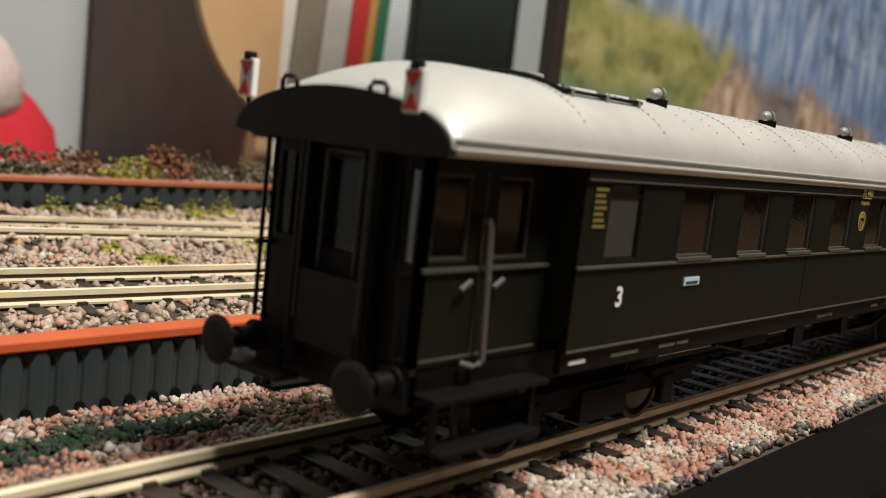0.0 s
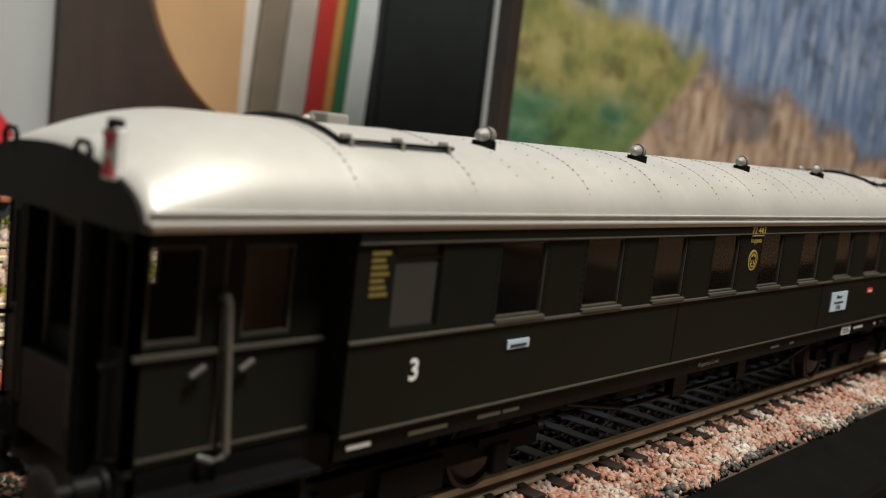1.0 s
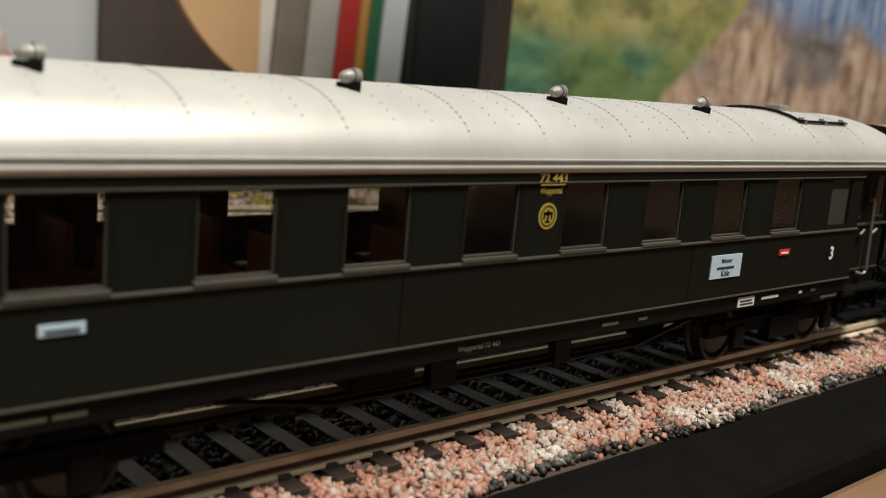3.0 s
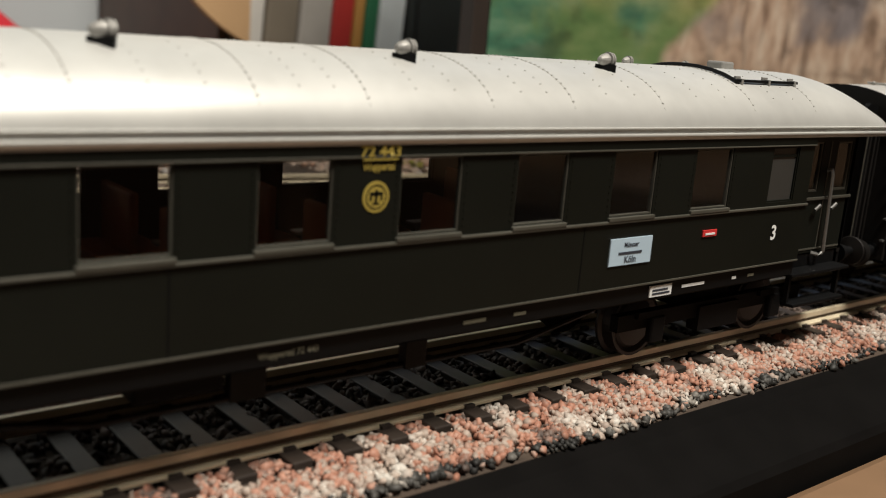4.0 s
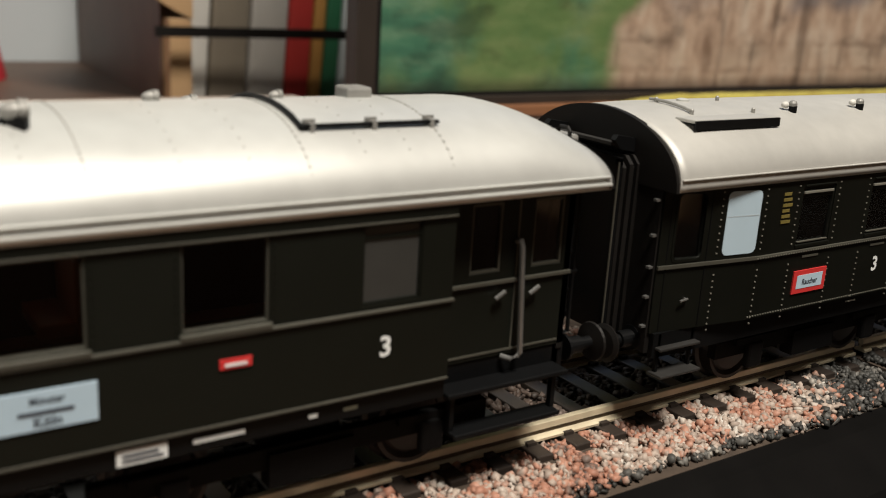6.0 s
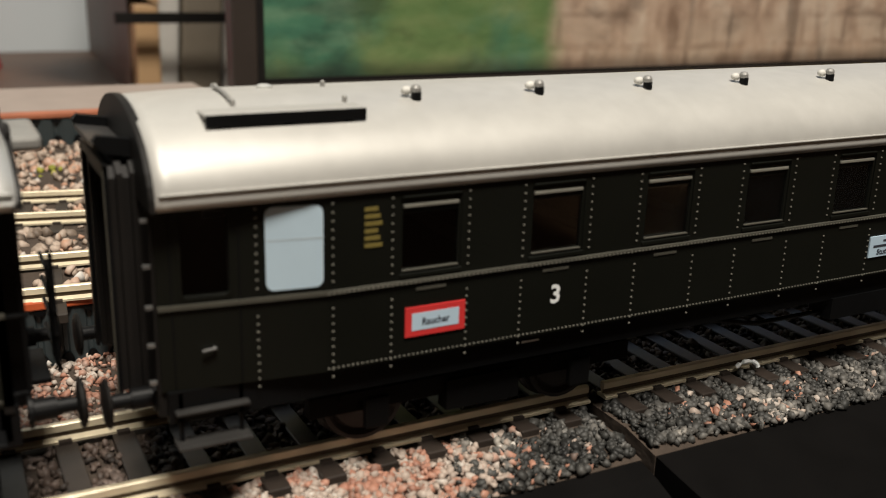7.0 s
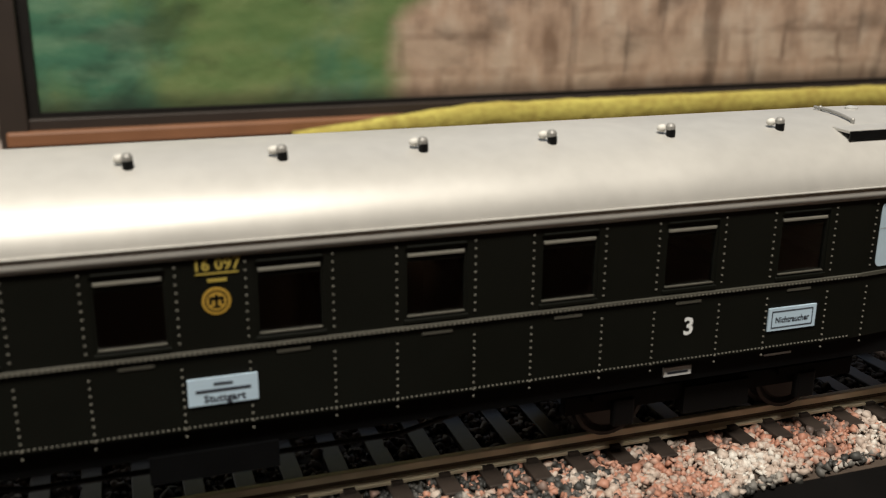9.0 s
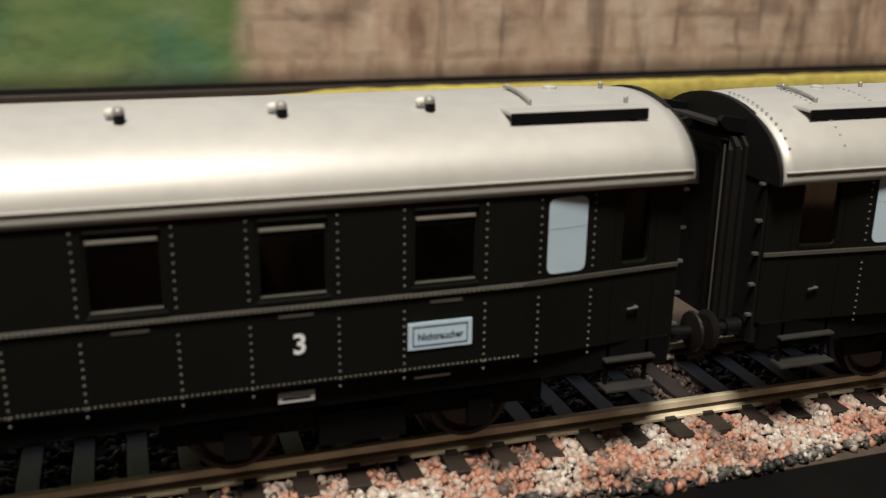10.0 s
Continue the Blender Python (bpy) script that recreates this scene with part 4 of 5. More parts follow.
def riveted_coach(x0, x1, windows, wcs, doors, bays, label, eave=32.7):
    """An older coach: plain silver roof, riveted dark panels, drawn-in door bays and bellows at the ends."""
    c = thing("passenger_coach", label, "model coach", "coaches")
    far, bot, top, lo, hi = mirror(0), 12.8, eave + 0.1, 22.6, 30.9
    xa, xb = x0 + bays[0], x1 - bays[1]
    holes = [(a, a + 7.4, lo, hi) for a in windows]

    def inset(x):
        """How far the side is drawn in towards the ends."""
        return 1.9 * max(0.0, (xa - x) / bays[0], (x - xb) / bays[1])

    for s, y0, y1 in ((1, 0, 0.9), (-1, far - 0.9, far)):
        part("side_wall", panel(xa, xb, bot, top, y0, y1, holes), GREEN_DARK, c)
    for xe, xi, wc, door in ((x0, xa, wcs[0], doors[0]), (x1, xb, wcs[1], doors[1])):
        lo_x, hi_x = min(xe, xi), max(xe, xi)
        for s in (1, -1):
            def at(x, off=0.0):
                return inset(x) + off if s > 0 else far - inset(x) - off
            geos, u = [], lo_x
            cuts = sorted([(door[0], door[1], lo, hi + 0.3), (wc[0] + 0.5, min(wc[1], hi_x - 0.1) - 0.5, lo + 0.4, hi)])
            for a, b, z0, z1 in cuts + [(hi_x, hi_x, bot, top)]:
                for p, q, za, zb in ((u, a, bot, top), (a, b, bot, z0), (a, b, z1, top)):
                    if q - p > 0.01:
                        geos.append(prism([(p, at(p)), (q, at(q)), (q, at(q, 0.9)), (p, at(p, 0.9))], za, zb, "z"))
                u = b
            part("door_bay", weld(join(*geos)), GREEN_DARK, c)
            p, q = door
            g = part("door_window", prism([(p, at(p, 0.4)), (q, at(q, 0.4)), (q, at(q, 0.5)), (p, at(p, 0.5))], lo, hi + 0.3, "z"), GLASS, c)
            g.visible_shadow = False
            v, f = prism(rounded(p - 0.35, q + 0.35, lo - 0.35, hi + 0.6, 0.9) + rounded(p, q, lo, hi + 0.3, 0.7)[::-1], -0.1, 0.2, "y")
            n = 20
            v = [(x, at(x, y), z) for x, y, z in v]
            f = [(k, (k + 1) % n, 39 - (k + 1) % n, 39 - k) for k in range(n)] + [(40 + k, 79 - k, 79 - (k + 1) % n, 40 + (k + 1) % n) for k in range(n)] + [(k, 40 + k, 40 + (k + 1) % n, (k + 1) % n) for k in range(n)] + [(39 - k, 39 - (k + 1) % n, 79 - (k + 1) % n, 79 - k) for k in range(n)]
            part("window_frame", (v, f), GREEN_DARK, c)
            v, f = prism(rounded(wc[0], wc[1], lo - 0.1, hi + 0.3, 0.85), -0.08, 0.4, "y")
            pane = part("frosted_pane", ([(x, at(x, y), z) for x, y, z in v], f), FROST, c, "frosted white window pane with round corners")
            part("pane_bar", prism([(wc[0] + 0.1, at(wc[0], -0.1)), (wc[1] - 0.1, at(wc[1], -0.1)), (wc[1] - 0.1, at(wc[1], 0.1)), (wc[0] + 0.1, at(wc[0], 0.1))], 27.7, 27.85, "z"), FROST_BAR, pane)
            part("belt_rail", prism([(xe, at(xe, -0.3)), (xi, at(xi, -0.3)), (xi, at(xi)), (xe, at(xe))], lo - 1.1, lo - 0.65, "z"), SILL, c)
            if s > 0:
                m = (door[0] + door[1]) / 2
                part("door_edge", join(*[box(x - 0.08, x + 0.08, at(x, -0.06), at(x, 0.05), bot + 0.3, top - 0.6) for x in (door[0] - 1.0, door[1] + 1.0)]), BLACK, c)
                part("door_handle", join(sweep([(m - 0.7, at(m, -0.5), 17.0), (m + 0.7, at(m, -0.5), 17.15)], 0.16), sweep([(m + 0.6, at(m, -0.5), 17.1), (m + 0.6, at(m, 0.1), 17.1)], 0.16)), STEEL, c)
                sx = door[0] - 1.4, door[1] + 1.6
                st = part("step", soft_box(sx[0], sx[1], 0.4, 3.4, 10.5, 10.9, 0.12), STEP, c)
                part("lower_step", soft_box(sx[0], sx[1], -0.2, 2.4, 6.9, 7.3, 0.12), STEP, st)
                for x in (sx[0] + 0.5, sx[1] - 0.9):
                    part("step_hanger", box(x, x + 0.4, 1.4, 1.9, 7.0, 12.6), BLACK, st)
    for h in holes:
        for y, s in ((0, 1), (far, -1)):
            coach_window(c, *h, y, GREEN_DARK, s, bar=True)
        part("window_ledge", soft_box(h[0] - 0.1, h[1] + 0.1, -0.25, 0.3, lo - 0.45, lo + 0.1, 0.1), GREEN_DARK, c)
        part("sill_edge", soft_box(h[0] + 0.3, h[1] - 0.3, -0.12, 0.3, lo + 0.32, lo + 0.5, 0.05), SILL, c)
        part("window_head", soft_box(h[0] + 0.3, h[1] - 0.2, -0.25, 0.3, hi + 0.1, hi + 0.35, 0.08), GREEN_DARK, c)
        # pale bar draws the whitish highlight below the window head
        part("head_edge", soft_box(h[0] + 0.4, h[1] - 0.4, -0.05, 0.4, hi - 1.0, hi - 0.6, 0.08), RIVET, c)
        bars(c, h[0] + 2.0, 20.6, 3.6, 0.55, 1, SILL)
    part("belt_rail", soft_box(xa, xb, -0.32, 0.05, lo - 1.1, lo - 0.65, 0.1), SILL, c)
    # rivets, in rows that frame the panels
    columns = sorted([h[0] - 0.9 for h in holes] + [h[1] + 0.9 for h in holes] + [w[0] - 0.9 for w in wcs] + [w[1] + 1.0 for w in wcs])
    dots = []
    for x in columns:
        dots += [box(x - 0.11, x + 0.11, inset(x) - 0.13, inset(x) + 0.02, z - 0.08, z + 0.08) for z in [12.2 + 0.86 * k for k in range(10)] + [22.9 + 0.92 * k for k in range(10)]]
    dots += [box(x - 0.1, x + 0.1, -0.12, 0.02, 13.1, 13.26) for x in [xa + 0.55 * k for k in range(int((xb - xa) / 0.55))]]
    dots += [box(x - 0.1, x + 0.1, -0.40, -0.25, 21.55, 21.72) for x in [xa + 0.55 * k for k in range(int((xb - xa) / 0.55))]]
    tagged(part("rivet", join(*dots), RIVET, c), kind="stuff")
    rise = 8.2
    roof(c, x0, x1, eave, rise, ROOF_2, drop=0.4, ease=12)
    part("drip_edge", soft_box(x0 + 0.3, x1 - 0.3, -0.58, -0.1, eave + 0.75, eave + 0.92, 0.05), ROOF_2, c)
    for xe, s in ((x0, -1), (x1, 1)):
        q = sorted((xe - s * 0.3, xe + s * 0.5))
        part("end_arch", prism([(YC - (HALF + 0.3) * math.cos(math.pi * k / 24), eave - 0.8 + (rise + 0.7) * math.sin(math.pi * k / 24) ** 0.96) for k in range(25)], *q), BLACK_MATT, c)
        q = sorted((xe - s * 0.6, xe + s * 0.3))
        part("end_wall", box(*q, 2.2, far - 2.2, 10.0, 33.0), BLACK_MATT, c)
        for k in range(4):
            q = sorted((xe + s * (0.3 + 0.66 * k), xe + s * (0.9 + 0.66 * k)))
            i = 0.5 * (k % 2)
            o, n = 6.4 + i, 9.4
            part("bellows_fold", prism([(o, 11.5), (o, 34.4 - i), (o + 1, 35.4 - i), (mirror(o) - 1, 35.4 - i), (mirror(o), 34.4 - i), (mirror(o), 11.5), (mirror(n), 11.5), (mirror(n), 33.0), (n, 33.0), (n, 11.5)], *q), BLACK_MATT, c, "black rubber bellows fold")
        q = sorted((xe + s * 2.9, xe + s * 3.3))
        gf = part("gangway_frame", join(box(*q, 7, 8.0, 11, 35.0), box(*q, mirror(8.0), mirror(7), 11, 35.0), box(*q, 7, mirror(7), 34.2, 35.2)), BLACK, c)
        # a thin pale bar draws the highlight on the near frame post
        part("frame_edge", sweep([(xe + s * 3.3, 7.2, 11.2), (xe + s * 3.3, 7.2, 34.6)], 0.15), SILL, gf, "pale line drawn as the highlight on the gangway frame")
        hood = part("gangway_hood", prism([(xe - 0.2 * s, 36.0), (xe - 0.2 * s, 36.4), (xe + s * 3.9, 37.0), (xe + s * 3.9, 36.6)], 8.4, mirror(8.4), "y"), STEP, c, "grey hood plate over the gangway")
        for y in (7.6, mirror(8.6)):
            part("hood_cheek", prism([(xe - 0.2 * s, 35.6), (xe - 0.2 * s, 37.4), (xe + s * 3.6, 38.0), (xe + s * 4.1, 37.4), (xe + s * 3.0, 36.2)], y, y + 0.9, "y"), BLACK, hood)
        for y in (3.2, far - 3.2):
            for z in (13.6, 17.6, 21.6, 25.8, 30.4):
                part("ladder_rung", box(xe + s * 0.3 - 0.7, xe + s * 0.3 + 0.8, y - 0.9, y - 0.3, z, z + 0.3), STEEL, c)
        buffers(c, xe, s, 11.4)
    for x in [windows[0] + 5.0 + 16.17 * k for k in range(len(windows))]:
        cap_vent(c, x, 8.0, roof_point(8.0, eave, rise) + 0.2)
    for xm in (x0 + 14.4, x1 - 12.6):
        zb = roof_point(6.2, eave, rise) + 0.05
        w = part("roof_walkway", soft_box(xm - 8.4, xm + 8.4, 4.0, 7.4, zb, zb + 0.45, 0.12), ROOF_2, c, "grey roof step board")
        part("board_edge", box(xm - 8.4, xm + 8.4, 3.8, 4.0, zb - 0.85, zb + 0.35), BLACK, w)
        for dx in (-6.5, 0, 6.5):
            part("board_bracket", box(xm + dx - 0.5, xm + dx + 0.5, 4.0, 6.0, zb - 2.2, zb), BLACK, w)
        for dx, dy in ((-4.5, 8.2), (7.6, 7.9), (7.6, 14.5), (-4.5, 14.8)):
            part("board_bolt", lathe([(0.28, -0.5), (0.28, 0.55), (0.15, 0.7)], (xm + dx, dy, roof_point(dy, eave, rise)), "z", 10), VENT, w)
        part("roof_rail", sweep([(xm - 4.5, 8 + 1.6 * k, roof_point(8 + 1.6 * k, eave, rise) + 0.35) for k in range(6)], 0.22), VENT, c)
        part("filler_cap", lathe([(0.9, -0.4), (0.9, 0.25), (0.5, 0.4)], (xm + 1, 15, eave + rise), "z", 14), ROOF_1, c)
    part("floor_pan", box(x0 + 1, x1 - 1, 2.2, far - 2.2, 12.6, 13.6), BLACK_MATT, c)
    for y in (1.4, far - 2.2):
        part("solebar", box(x0 + 0.5, x1 - 0.5, y, y + 0.8, 9.4, 12.8), BLACK, c)
    part("ceiling_panel", box(x0 + 1, x1 - 1, 1.2, far - 1.2, 32.0, 32.5), CABIN, c)
    part("corridor_wall", box(xa, xb, 19.5, 20.2, 13.6, 32.0), CABIN_SHADED, c)
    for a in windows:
        part("partition", box(a + 11.4, a + 12.0, 1.0, 19.5, 13.6, 32.0), CABIN_SHADED, c)
        part("seat", soft_box(a + 8.0, a + 11.3, 1.6, 19.0, 14.0, 24.5, 0.3), SEAT_SHADED, c)
    part("truss", join(sweep([(x0 + 70, 3.2, 9.6), (x0 + 82, 3.2, 7.0), (x1 - 82, 3.2, 7.0), (x1 - 70, 3.2, 9.6)], 0.35), box((x0 + x1) / 2 - 8, (x0 + x1) / 2 + 6, 1.0, 5.0, 6.4, 9.6)), BLACK, c)
    for x in (x0 + 38, x1 - 38):
        bogie(c, x, 28.0)
    return c


express_coach()
C2 = riveted_coach(236.0, 441.0, [261.1 + 16.3 * k for k in range(10)], ((246.6, 252.5), (423.4, 428.3)), ((238.4, 243.0), (433.1, 436.7)), (17.0, 19.8), "blackish-green riveted model coach with a plain silver roof")
lettering(C2, "3", 281.4, 16.6, 2.3, WHITE)
lettering(C2, "3", 395.6, 16.5, 2.3, WHITE)
lettering(C2, "16 097", 338.8, 30.6, 1.3, YELLOW, width=4.6)
part("underline", box(336.6, 341.0, -0.12, -0.04, 30.15, 30.3), YELLOW, C2)
bars(C2, 337.8, 29.3, 2.0, 0.6, 1, YELLOW)
emblem(C2, 338.6, 27.2, 1.5, YELLOW_WARM)
bars(C2, 257.0, 26.1, 2.0, 4.7, 6, YELLOW_DIM)
board = card(C2, "smoking_sign", 261.8, 269.2, 15.3, 18.7, RED)
part("sign_face", box(262.6, 268.4, -0.24, -0.2, 16.0, 18.0), PALE, board)
lettering(C2, "Raucher", 265.5, 16.55, 0.85, INK, -0.27, width=3.4)
board = card(C2, "destination_board", 335.0, 342.4, 15.6, 18.7, PALE)
bars(C2, 337.7, 17.9, 2.0, 0.4, 1, INK, -0.28)
bars(C2, 335.8, 17.15, 5.8, 0.45, 1, INK, -0.28)
lettering(C2, "Stuttgart", 338.8, 15.95, 0.85, INK, -0.25, width=4.4)
board = card(C2, "non_smoking_sign", 407.3, 414.6, 15.4, 18.5, PALE)
part("sign_frame", ring(407.8, 414.1, 15.8, 18.1, 0.12, -0.25, -0.2), INK, board)
lettering(C2, "Nichtraucher", 410.95, 16.5, 0.8, INK, -0.25, width=5.2)
card(C2, "white_sign", 393.3, 397.2, 10.5, 11.7, WHITE, 0.9, 0.5)
bars(C2, 393.7, 10.85, 3.0, 0.5, 1, INK, 0.85)
bars(C2, 408.5, 11.2, 4.2, 0.5, 1, WHITE, 1.3)
bars(C2, 278.0, 11.4, 2.4, 0.4, 1, WHITE, 1.3)
C3 = riveted_coach(453.0, 655.0, [493.0 + 16.3 * k for k in range(9)], ((467.8, 473.6), (634.4, 640.0)), ((457.6, 462.6), (645.4, 650.0)), (21.0, 21.0), "dark green model coach with a riveted silver roof", 31.6)
dots = []
for x in (462.0, 471.0, 480.0, 489.0, 454.2):
    for k in range(14):
        z = roof_point(0.9 + 1.0 * k, 31.6, 8.2)
        dots.append(box(x - 0.13, x + 0.13, 0.8 + 1.0 * k, 1.02 + 1.0 * k, z - 0.1, z + 0.12))
tagged(part("rivet", join(*dots), SEAM, C3), kind="stuff")

# ---- room behind the layout ----


def painting_material():
    """A landscape in broken brush strokes: meadow, wall, foliage and sky."""
    m = bpy.data.materials.new("landscape_paint")
    m.use_nodes = True
    t = m.node_tree
    b = t.nodes["Principled BSDF"]
    b.inputs["Roughness"].default_value = 0.75
    co = t.nodes.new("ShaderNodeTexCoord")
    sep = t.nodes.new("ShaderNodeSeparateXYZ")
    t.links.new(co.outputs["Object"], sep.inputs[0])

    def brush(scale, sx=1.0, sz=1.0):
        mp = t.nodes.new("ShaderNodeMapping")
        mp.inputs["Scale"].default_value = (sx, 1, sz)
        n = t.nodes.new("ShaderNodeTexNoise")
        n.inputs["Scale"].default_value, n.inputs["Detail"].default_value = scale, 6
        t.links.new(co.outputs["Object"], mp.inputs[0])
        t.links.new(mp.outputs[0], n.inputs["Vector"])
        return n.outputs["Fac"]

    def maths(op, a, b_):
        n = t.nodes.new("ShaderNodeMath")
        n.operation = op
        for i, q in enumerate((a, b_)):
            if isinstance(q, (int, float)):
                n.inputs[i].default_value = q
            else:
                t.links.new(q, n.inputs[i])
        return n.outputs[0]

    def step(value, lo, hi):
        n = t.nodes.new("ShaderNodeMapRange")
        n.interpolation_type = "SMOOTHSTEP"
        n.inputs["From Min"].default_value, n.inputs["From Max"].default_value = lo, hi
        t.links.new(value, n.inputs["Value"])
        return n.outputs["Result"]

    def shades(fac, *cols):
        r = t.nodes.new("ShaderNodeValToRGB")
        while len(r.color_ramp.elements) < len(cols):
            r.color_ramp.elements.new(0.5)
        for i, (e, c) in enumerate(zip(r.color_ramp.elements, cols)):
            e.position, e.color = 0.3 + 0.4 * i / (len(cols) - 1), (*c, 1)
        t.links.new(fac, r.inputs["Fac"])
        return r.outputs["Color"]

    def mix(fac, a, b_):
        n = t.nodes.new("ShaderNodeMix")
        n.data_type = "RGBA"
        t.links.new(fac, n.inputs["Factor"])
        t.links.new(a, n.inputs["A"])
        t.links.new(b_, n.inputs["B"])
        return n.outputs["Result"]

    x, z = sep.outputs["X"], sep.outputs["Z"]
    wob = maths("MULTIPLY", maths("SUBTRACT", brush(30), 0.5), 0.03)
    wob2 = maths("MULTIPLY", maths("SUBTRACT", brush(14), 0.5), 0.06)
    meadow = mix(step(brush(26), 0.42, 0.62), shades(brush(75, 0.5, 1.6), (0.022, 0.098, 0.060), (0.045, 0.150, 0.085), (0.130, 0.235, 0.140)), shades(brush(60, 0.6, 1.4), (0.060, 0.130, 0.035), (0.105, 0.172, 0.055), (0.170, 0.218, 0.085)))
    foliage = shades(brush(45), (0.117, 0.144, 0.045), (0.252, 0.243, 0.081), (0.360, 0.324, 0.144))
    brick = t.nodes.new("ShaderNodeTexBrick")
    brick.inputs["Scale"].default_value = 21
    brick.inputs["Mortar Size"].default_value = 0.035
    brick.inputs["Mortar Smooth"].default_value = 0.6
    turn = t.nodes.new("ShaderNodeCombineXYZ")
    for i, q in enumerate((x, z)):
        t.links.new(maths("ADD", q, maths("MULTIPLY", maths("SUBTRACT", brush(60), 0.5), 0.006)), turn.inputs[i])
    t.links.new(turn.outputs[0], brick.inputs["Vector"])
    for k, col in (("Color1", (0.448, 0.348, 0.265)), ("Color2", (0.376, 0.276, 0.203)), ("Mortar", (0.288, 0.205, 0.148))):
        brick.inputs[k].default_value = (*col, 1)
    stains = shades(brush(55, 1.8, 0.8), (0.192, 0.120, 0.080), (0.416, 0.296, 0.216), (0.528, 0.432, 0.344))
    stone = mix(step(maths("ADD", z, maths("MULTIPLY", brush(20, 0.6, 1.0), 0.02)), 0.040, 0.052), mix(step(brush(40), 0.36, 0.62), brick.outputs["Color"], stains), stains)
    slate = shades(brush(50), (0.13, 0.11, 0.11), (0.22, 0.19, 0.19))
    sky = shades(brush(60, 1.6, 0.35), (0.08, 0.13, 0.25), (0.16, 0.24, 0.40), (0.36, 0.43, 0.53))
    low = mix(step(maths("ADD", z, wob2), 0.045, 0.070), meadow, foliage)
    wall = mix(step(maths("ADD", z, wob2), 0.048, 0.058), stone, mix(step(brush(18), 0.44, 0.66), stone, slate))
    edge = maths("SUBTRACT", maths("ADD", x, wob), maths("MULTIPLY", maths("MAXIMUM", maths("SUBTRACT", z, 0.04), 0.0), 1.15))
    land = mix(step(edge, 0.412, 0.424), low, wall)
    top = maths("ADD", maths("ADD", z, wob2), maths("MULTIPLY", maths("SUBTRACT", x, 0.45), 0.12))
    full = mix(step(top, 0.088, 0.108), land, sky)

    def dabs(under, fac, amount):
        n = t.nodes.new("ShaderNodeMix")
        n.data_type, n.blend_type = "RGBA", "MULTIPLY"
        t.links.new(maths("MULTIPLY", fac, amount), n.inputs["Factor"])
        t.links.new(under, n.inputs["A"])
        n.inputs["B"].default_value = (0.22, 0.19, 0.17, 1)
        return n.outputs["Result"]

    full = dabs(full, step(brush(48, 0.8, 1.3), 0.52, 0.68), 0.55)
    full = dabs(full, maths("MULTIPLY", step(brush(70, 1.5, 0.25), 0.54, 0.66), step(edge, 0.42, 0.44)), 0.6)
    full = dabs(full, step(maths("SUBTRACT", 0.0, maths("ADD", z, maths("MULTIPLY", wob, 0.2))), -0.0235, -0.0175), 0.75)
    t.links.new(full, b.inputs["Base Color"])
    bp = t.nodes.new("ShaderNodeBump")
    bp.inputs["Distance"].default_value = 0.0004
    t.links.new(brush(180), bp.inputs["Height"])
    t.links.new(bp.outputs["Normal"], b.inputs["Normal"])
    return m


FRAME = material("dark_brown_frame_wood", (0.030, 0.022, 0.018), 0.5, vary=0.2, scale=60)
FRAME_GOLD = material("orange_brown_frame_wood", (0.22, 0.10, 0.05), 0.45, vary=0.2, scale=60)
pic = thing("framed_painting", "landscape painting in a brown wooden frame behind the trains", "painting")
part("canvas", box(309, 860, 201, 204, 16.5, 330), painting_material(), pic)
part("inner_lip", join(box(306.6, 309.6, 199.5, 202, 14.6, 330), box(309.6, 860, 199.5, 202, 15.4, 16.9)), BLACK_MATT, pic)
part("frame_stile", soft_box(299.0, 306.6, 196.5, 204, 7.0, 330, 0.6), FRAME, pic)
part("frame_rail", soft_box(306.6, 860, 197.5, 204, 12.2, 15.5, 0.3), FRAME, pic)
part("frame_rail_edge", soft_box(300.5, 860, 195.0, 204, 8.0, 12.4, 0.8), FRAME_GOLD, pic, "orange-brown lower edge of the frame")
MOSS = material("yellow_moss", (0.42, 0.30, 0.06), 0.95, vary=0.4, scale=300, bump=0.0006, second=(0.52, 0.47, 0.11), coarse=0.1)
moss = thing("moss_strip", "yellow-green moss strip below the painting", "moss")
rim_m = [(380 + 3.2 * k, 15.2 * min(1.0, 0.6 + k * 0.022) + 0.5 * noise.noise(Vector((k * 0.4, 0, 2)))) for k in range(106)]
v, f = [], []
for x, top_z in rim_m:
    v += [(x, 190.6, 6.7), (x, 190.4, top_z - 1.2), (x, 191.6, top_z), (x, 194.6, top_z), (x, 194.6, 6.7)]
for k in range(len(rim_m) - 1):
    f += [(5 * k + q, 5 * k + q + 5, 5 * k + (q + 1) % 5 + 5, 5 * k + (q + 1) % 5) for q in range(5)]
f += [(4, 3, 2, 1, 0), tuple(5 * (len(rim_m) - 1) + q for q in range(5))]
part("moss_bank", (v, f), MOSS, moss, smooth=True)

BOOK_COLOURS = {
    "white": (0.60, 0.58, 0.54), "grey-brown": (0.20, 0.17, 0.13), "grey": (0.42, 0.40, 0.37), "red": (0.42, 0.03, 0.025),
    "golden": (0.44, 0.23, 0.06), "green": (0.02, 0.13, 0.06), "pale blue-grey": (0.50, 0.55, 0.57), "black": (0.014, 0.018, 0.017)}


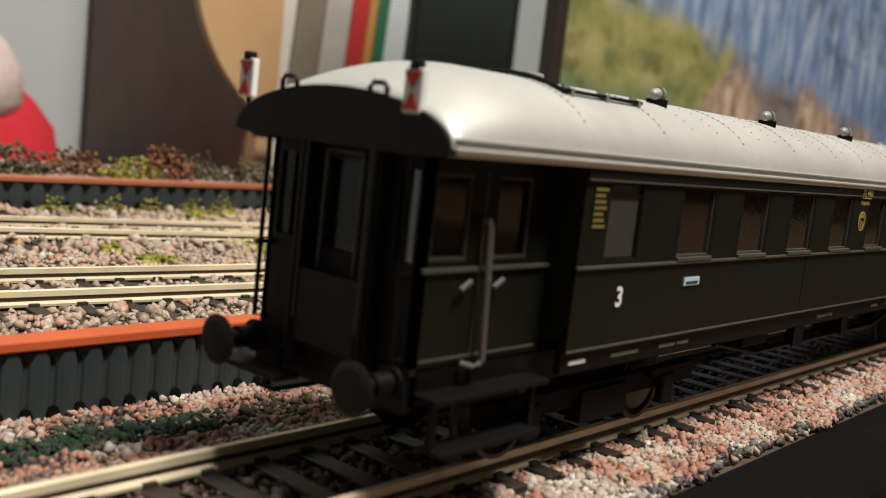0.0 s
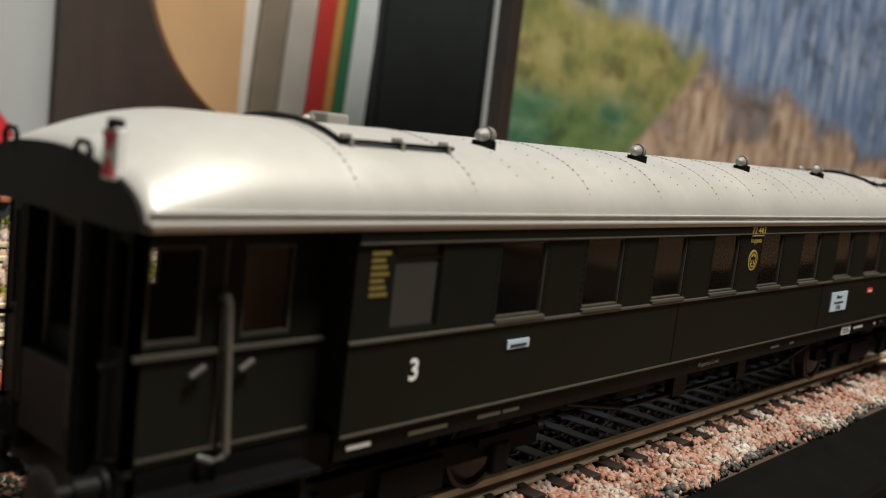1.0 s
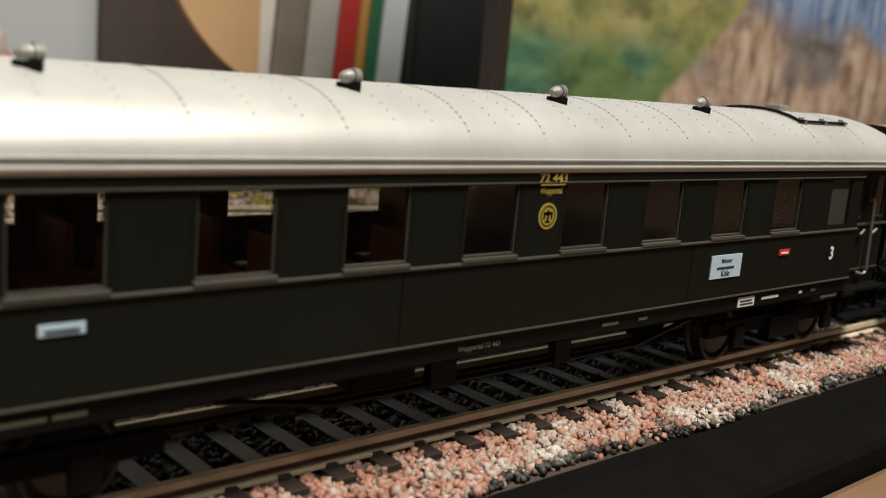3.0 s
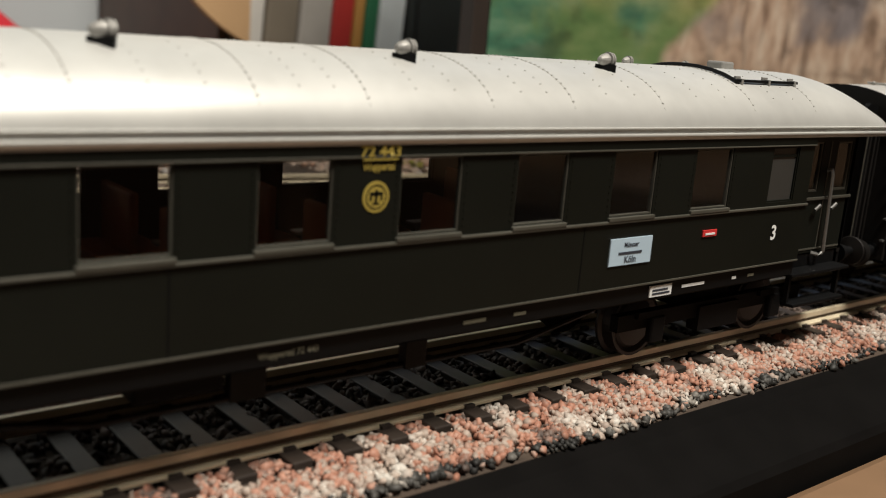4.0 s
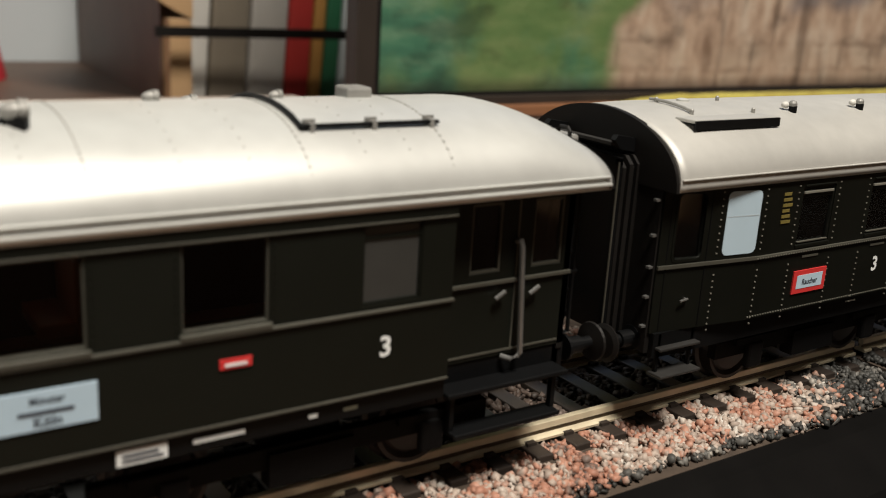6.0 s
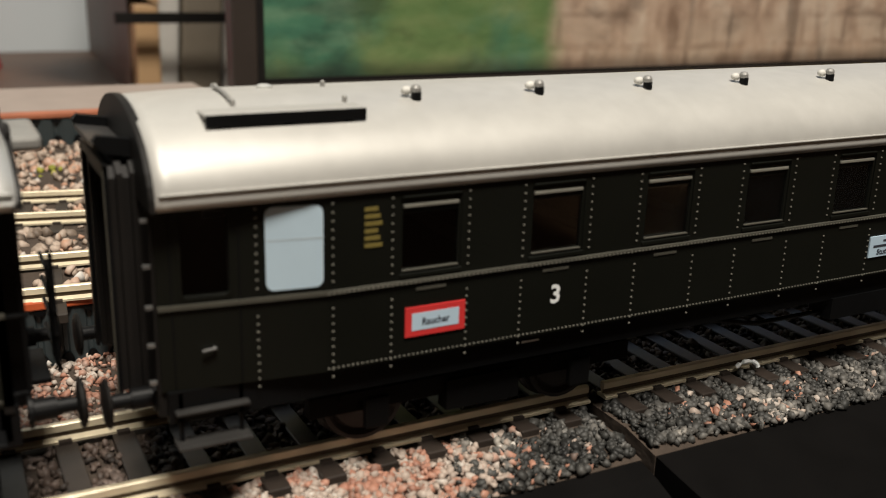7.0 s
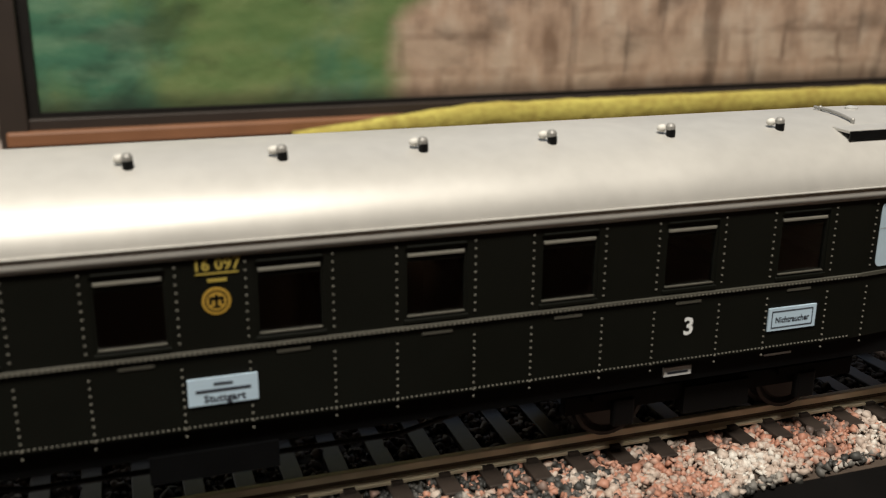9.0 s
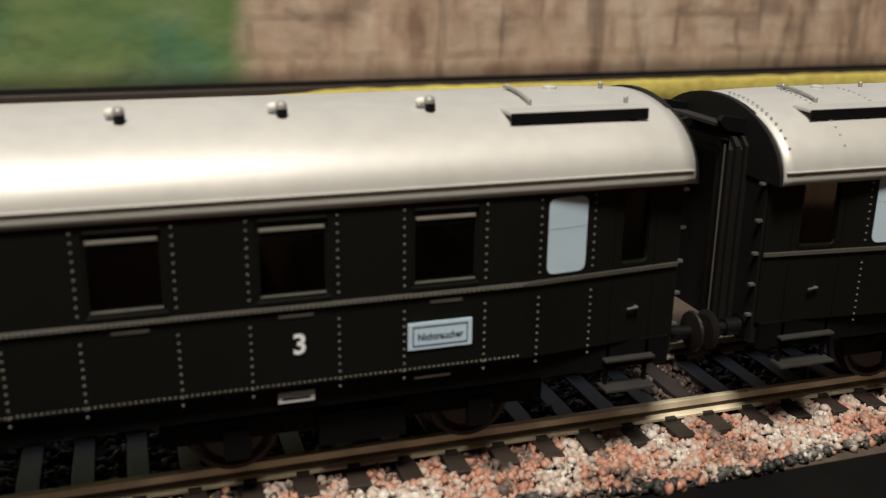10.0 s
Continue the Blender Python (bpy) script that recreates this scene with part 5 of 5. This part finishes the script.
def book(name, a, b, h, word, lean=0.0):
    mat = material(word + "_book_cloth", BOOK_COLOURS[word], 0.6, vary=0.12, scale=60)
    bk = thing(name, word + " upright book spine on the shelf", "book", "books on the shelf")
    part("cover", soft_box(a + 0.2, b - 0.2, 420, 560, -18, h, 1.6), mat, bk)
    part("page_block", box(a + 1.6, b - 1.6, 423, 556, -15, h + 0.0 - 2), WHITE, bk)
    for v in bk.children[0].data.vertices:
        v.co.x += (v.co.z - 0.05) * lean
    for v in bk.children[1].data.vertices:
        v.co.x += (v.co.z - 0.05) * lean
        v.co.z -= 0.003
    return bk


for a, b, h, word in ((324, 337, 240, "white"), (338, 359, 250, "grey-brown"), (360, 381.5, 245, "grey"), (382, 396.5, 250, "red"), (397, 404.5, 250, "golden"), (405, 414.5, 250, "green"), (415, 434.5, 245, "pale blue-grey")):
    book("book", a, b, h, word, 0.06)
bk = thing("ring_binder", "tall black binder at the end of the book row", "binder")
part("cover", soft_box(436, 556, 418, 638, -18, 300, 2), material("black_binder_cloth", BOOK_COLOURS["black"], 0.5, vary=0.2, scale=60), bk)
part("spine_ridge", join(*[soft_box(x, x + 1.2, 416.9, 418.2, -16, 298, 0.3) for x in (441, 549)]), BLACK_MATT, bk)
shelf = thing("shelf", "dark wooden bookshelf with a curved brown side panel", "shelf")
DARK_WOOD = material("dark_brown_wood", (0.085, 0.050, 0.032), 0.5, vary=0.35, scale=40)
part("board", box(200, 860, 405, 638, -40, -18.2), DARK_WOOD, shelf)
part("side_panel", prism([(310, 424), (316, 424), (326, 630), (320, 630)], -18.2, 330, "z"), DARK_WOOD, shelf)
part("bar", box(300, 520, 399, 402, 18.5, 23.5), BLACK_MATT, shelf, "black cross bar in front of the books")
TAN = material("tan_wood_board", (0.50, 0.32, 0.17), 0.5, vary=0.1, scale=30)
tan = thing("round_board", "round tan wooden board leaning beside the books", "board")
arc = [(360 + 100.5 * math.cos(radians(a)), 120 + 100.5 * math.sin(radians(a))) for a in range(112, 250, 4)]
part("panel", prism(arc + [(323.2, 27)], 412, 417, "y"), TAN, tan)
block = thing("wooden_block", "narrow tan wooden block on the shelf below the round board", "block")
part("body", soft_box(311.5, 323, 413, 440, -18, 26.5, 0.8), TAN, block)
doll = thing("plush_toy", "red and white plush toy with a draped red skirt", "toy")
RED_CLOTH = material("red_felt", (0.55, 0.02, 0.035), 0.9, vary=0.15, scale=120, bump=0.0002)
WHITE_CLOTH = material("white_plush", (0.62, 0.52, 0.50), 0.95, vary=0.12, scale=200, bump=0.0006)
part("skirt", lathe([(64, -60), (63, -18), (58, 8), (46, 24), (34, 34), (20, 46), (8, 52)], (196, 560, 0), "z", 32), RED_CLOTH, doll, smooth=True)
part("plush_top", join(lathe([(10, 4), (38, 8), (47, 22), (46, 42), (36, 58), (18, 70), (3, 74)], (178, 540, 0), "z", 28)), WHITE_CLOTH, doll, smooth=True)
part("stand", box(150, 245, 520, 620, -120, -59.5), DARK_WOOD, doll)

crumb = thing("plastic_scrap", "small curled white plastic scrap beside the rail", "scrap")
part("curl", sweep([(320.8 + 1.6 * math.cos(a * 0.5), 5.6 + 0.6 * a * 0.3, -1.4 + 1.0 * math.sin(a * 0.5)) for a in range(7)], 0.35), WHITE, crumb)

# unseen table, added to give the coach windows an orange-brown reflection
table = thing("wooden_table", "unseen wooden table added for the orange reflection in the windows", "table")
part("tabletop", soft_box(420, 1000, -560, -175, -45, -20, 3), WOOD, table)
for tx, ty in ((450, -530), (450, -210), (960, -530), (960, -210)):
    part("leg", soft_box(tx - 22, tx + 22, ty - 22, ty + 22, -750, -45, 2), WOOD, table)
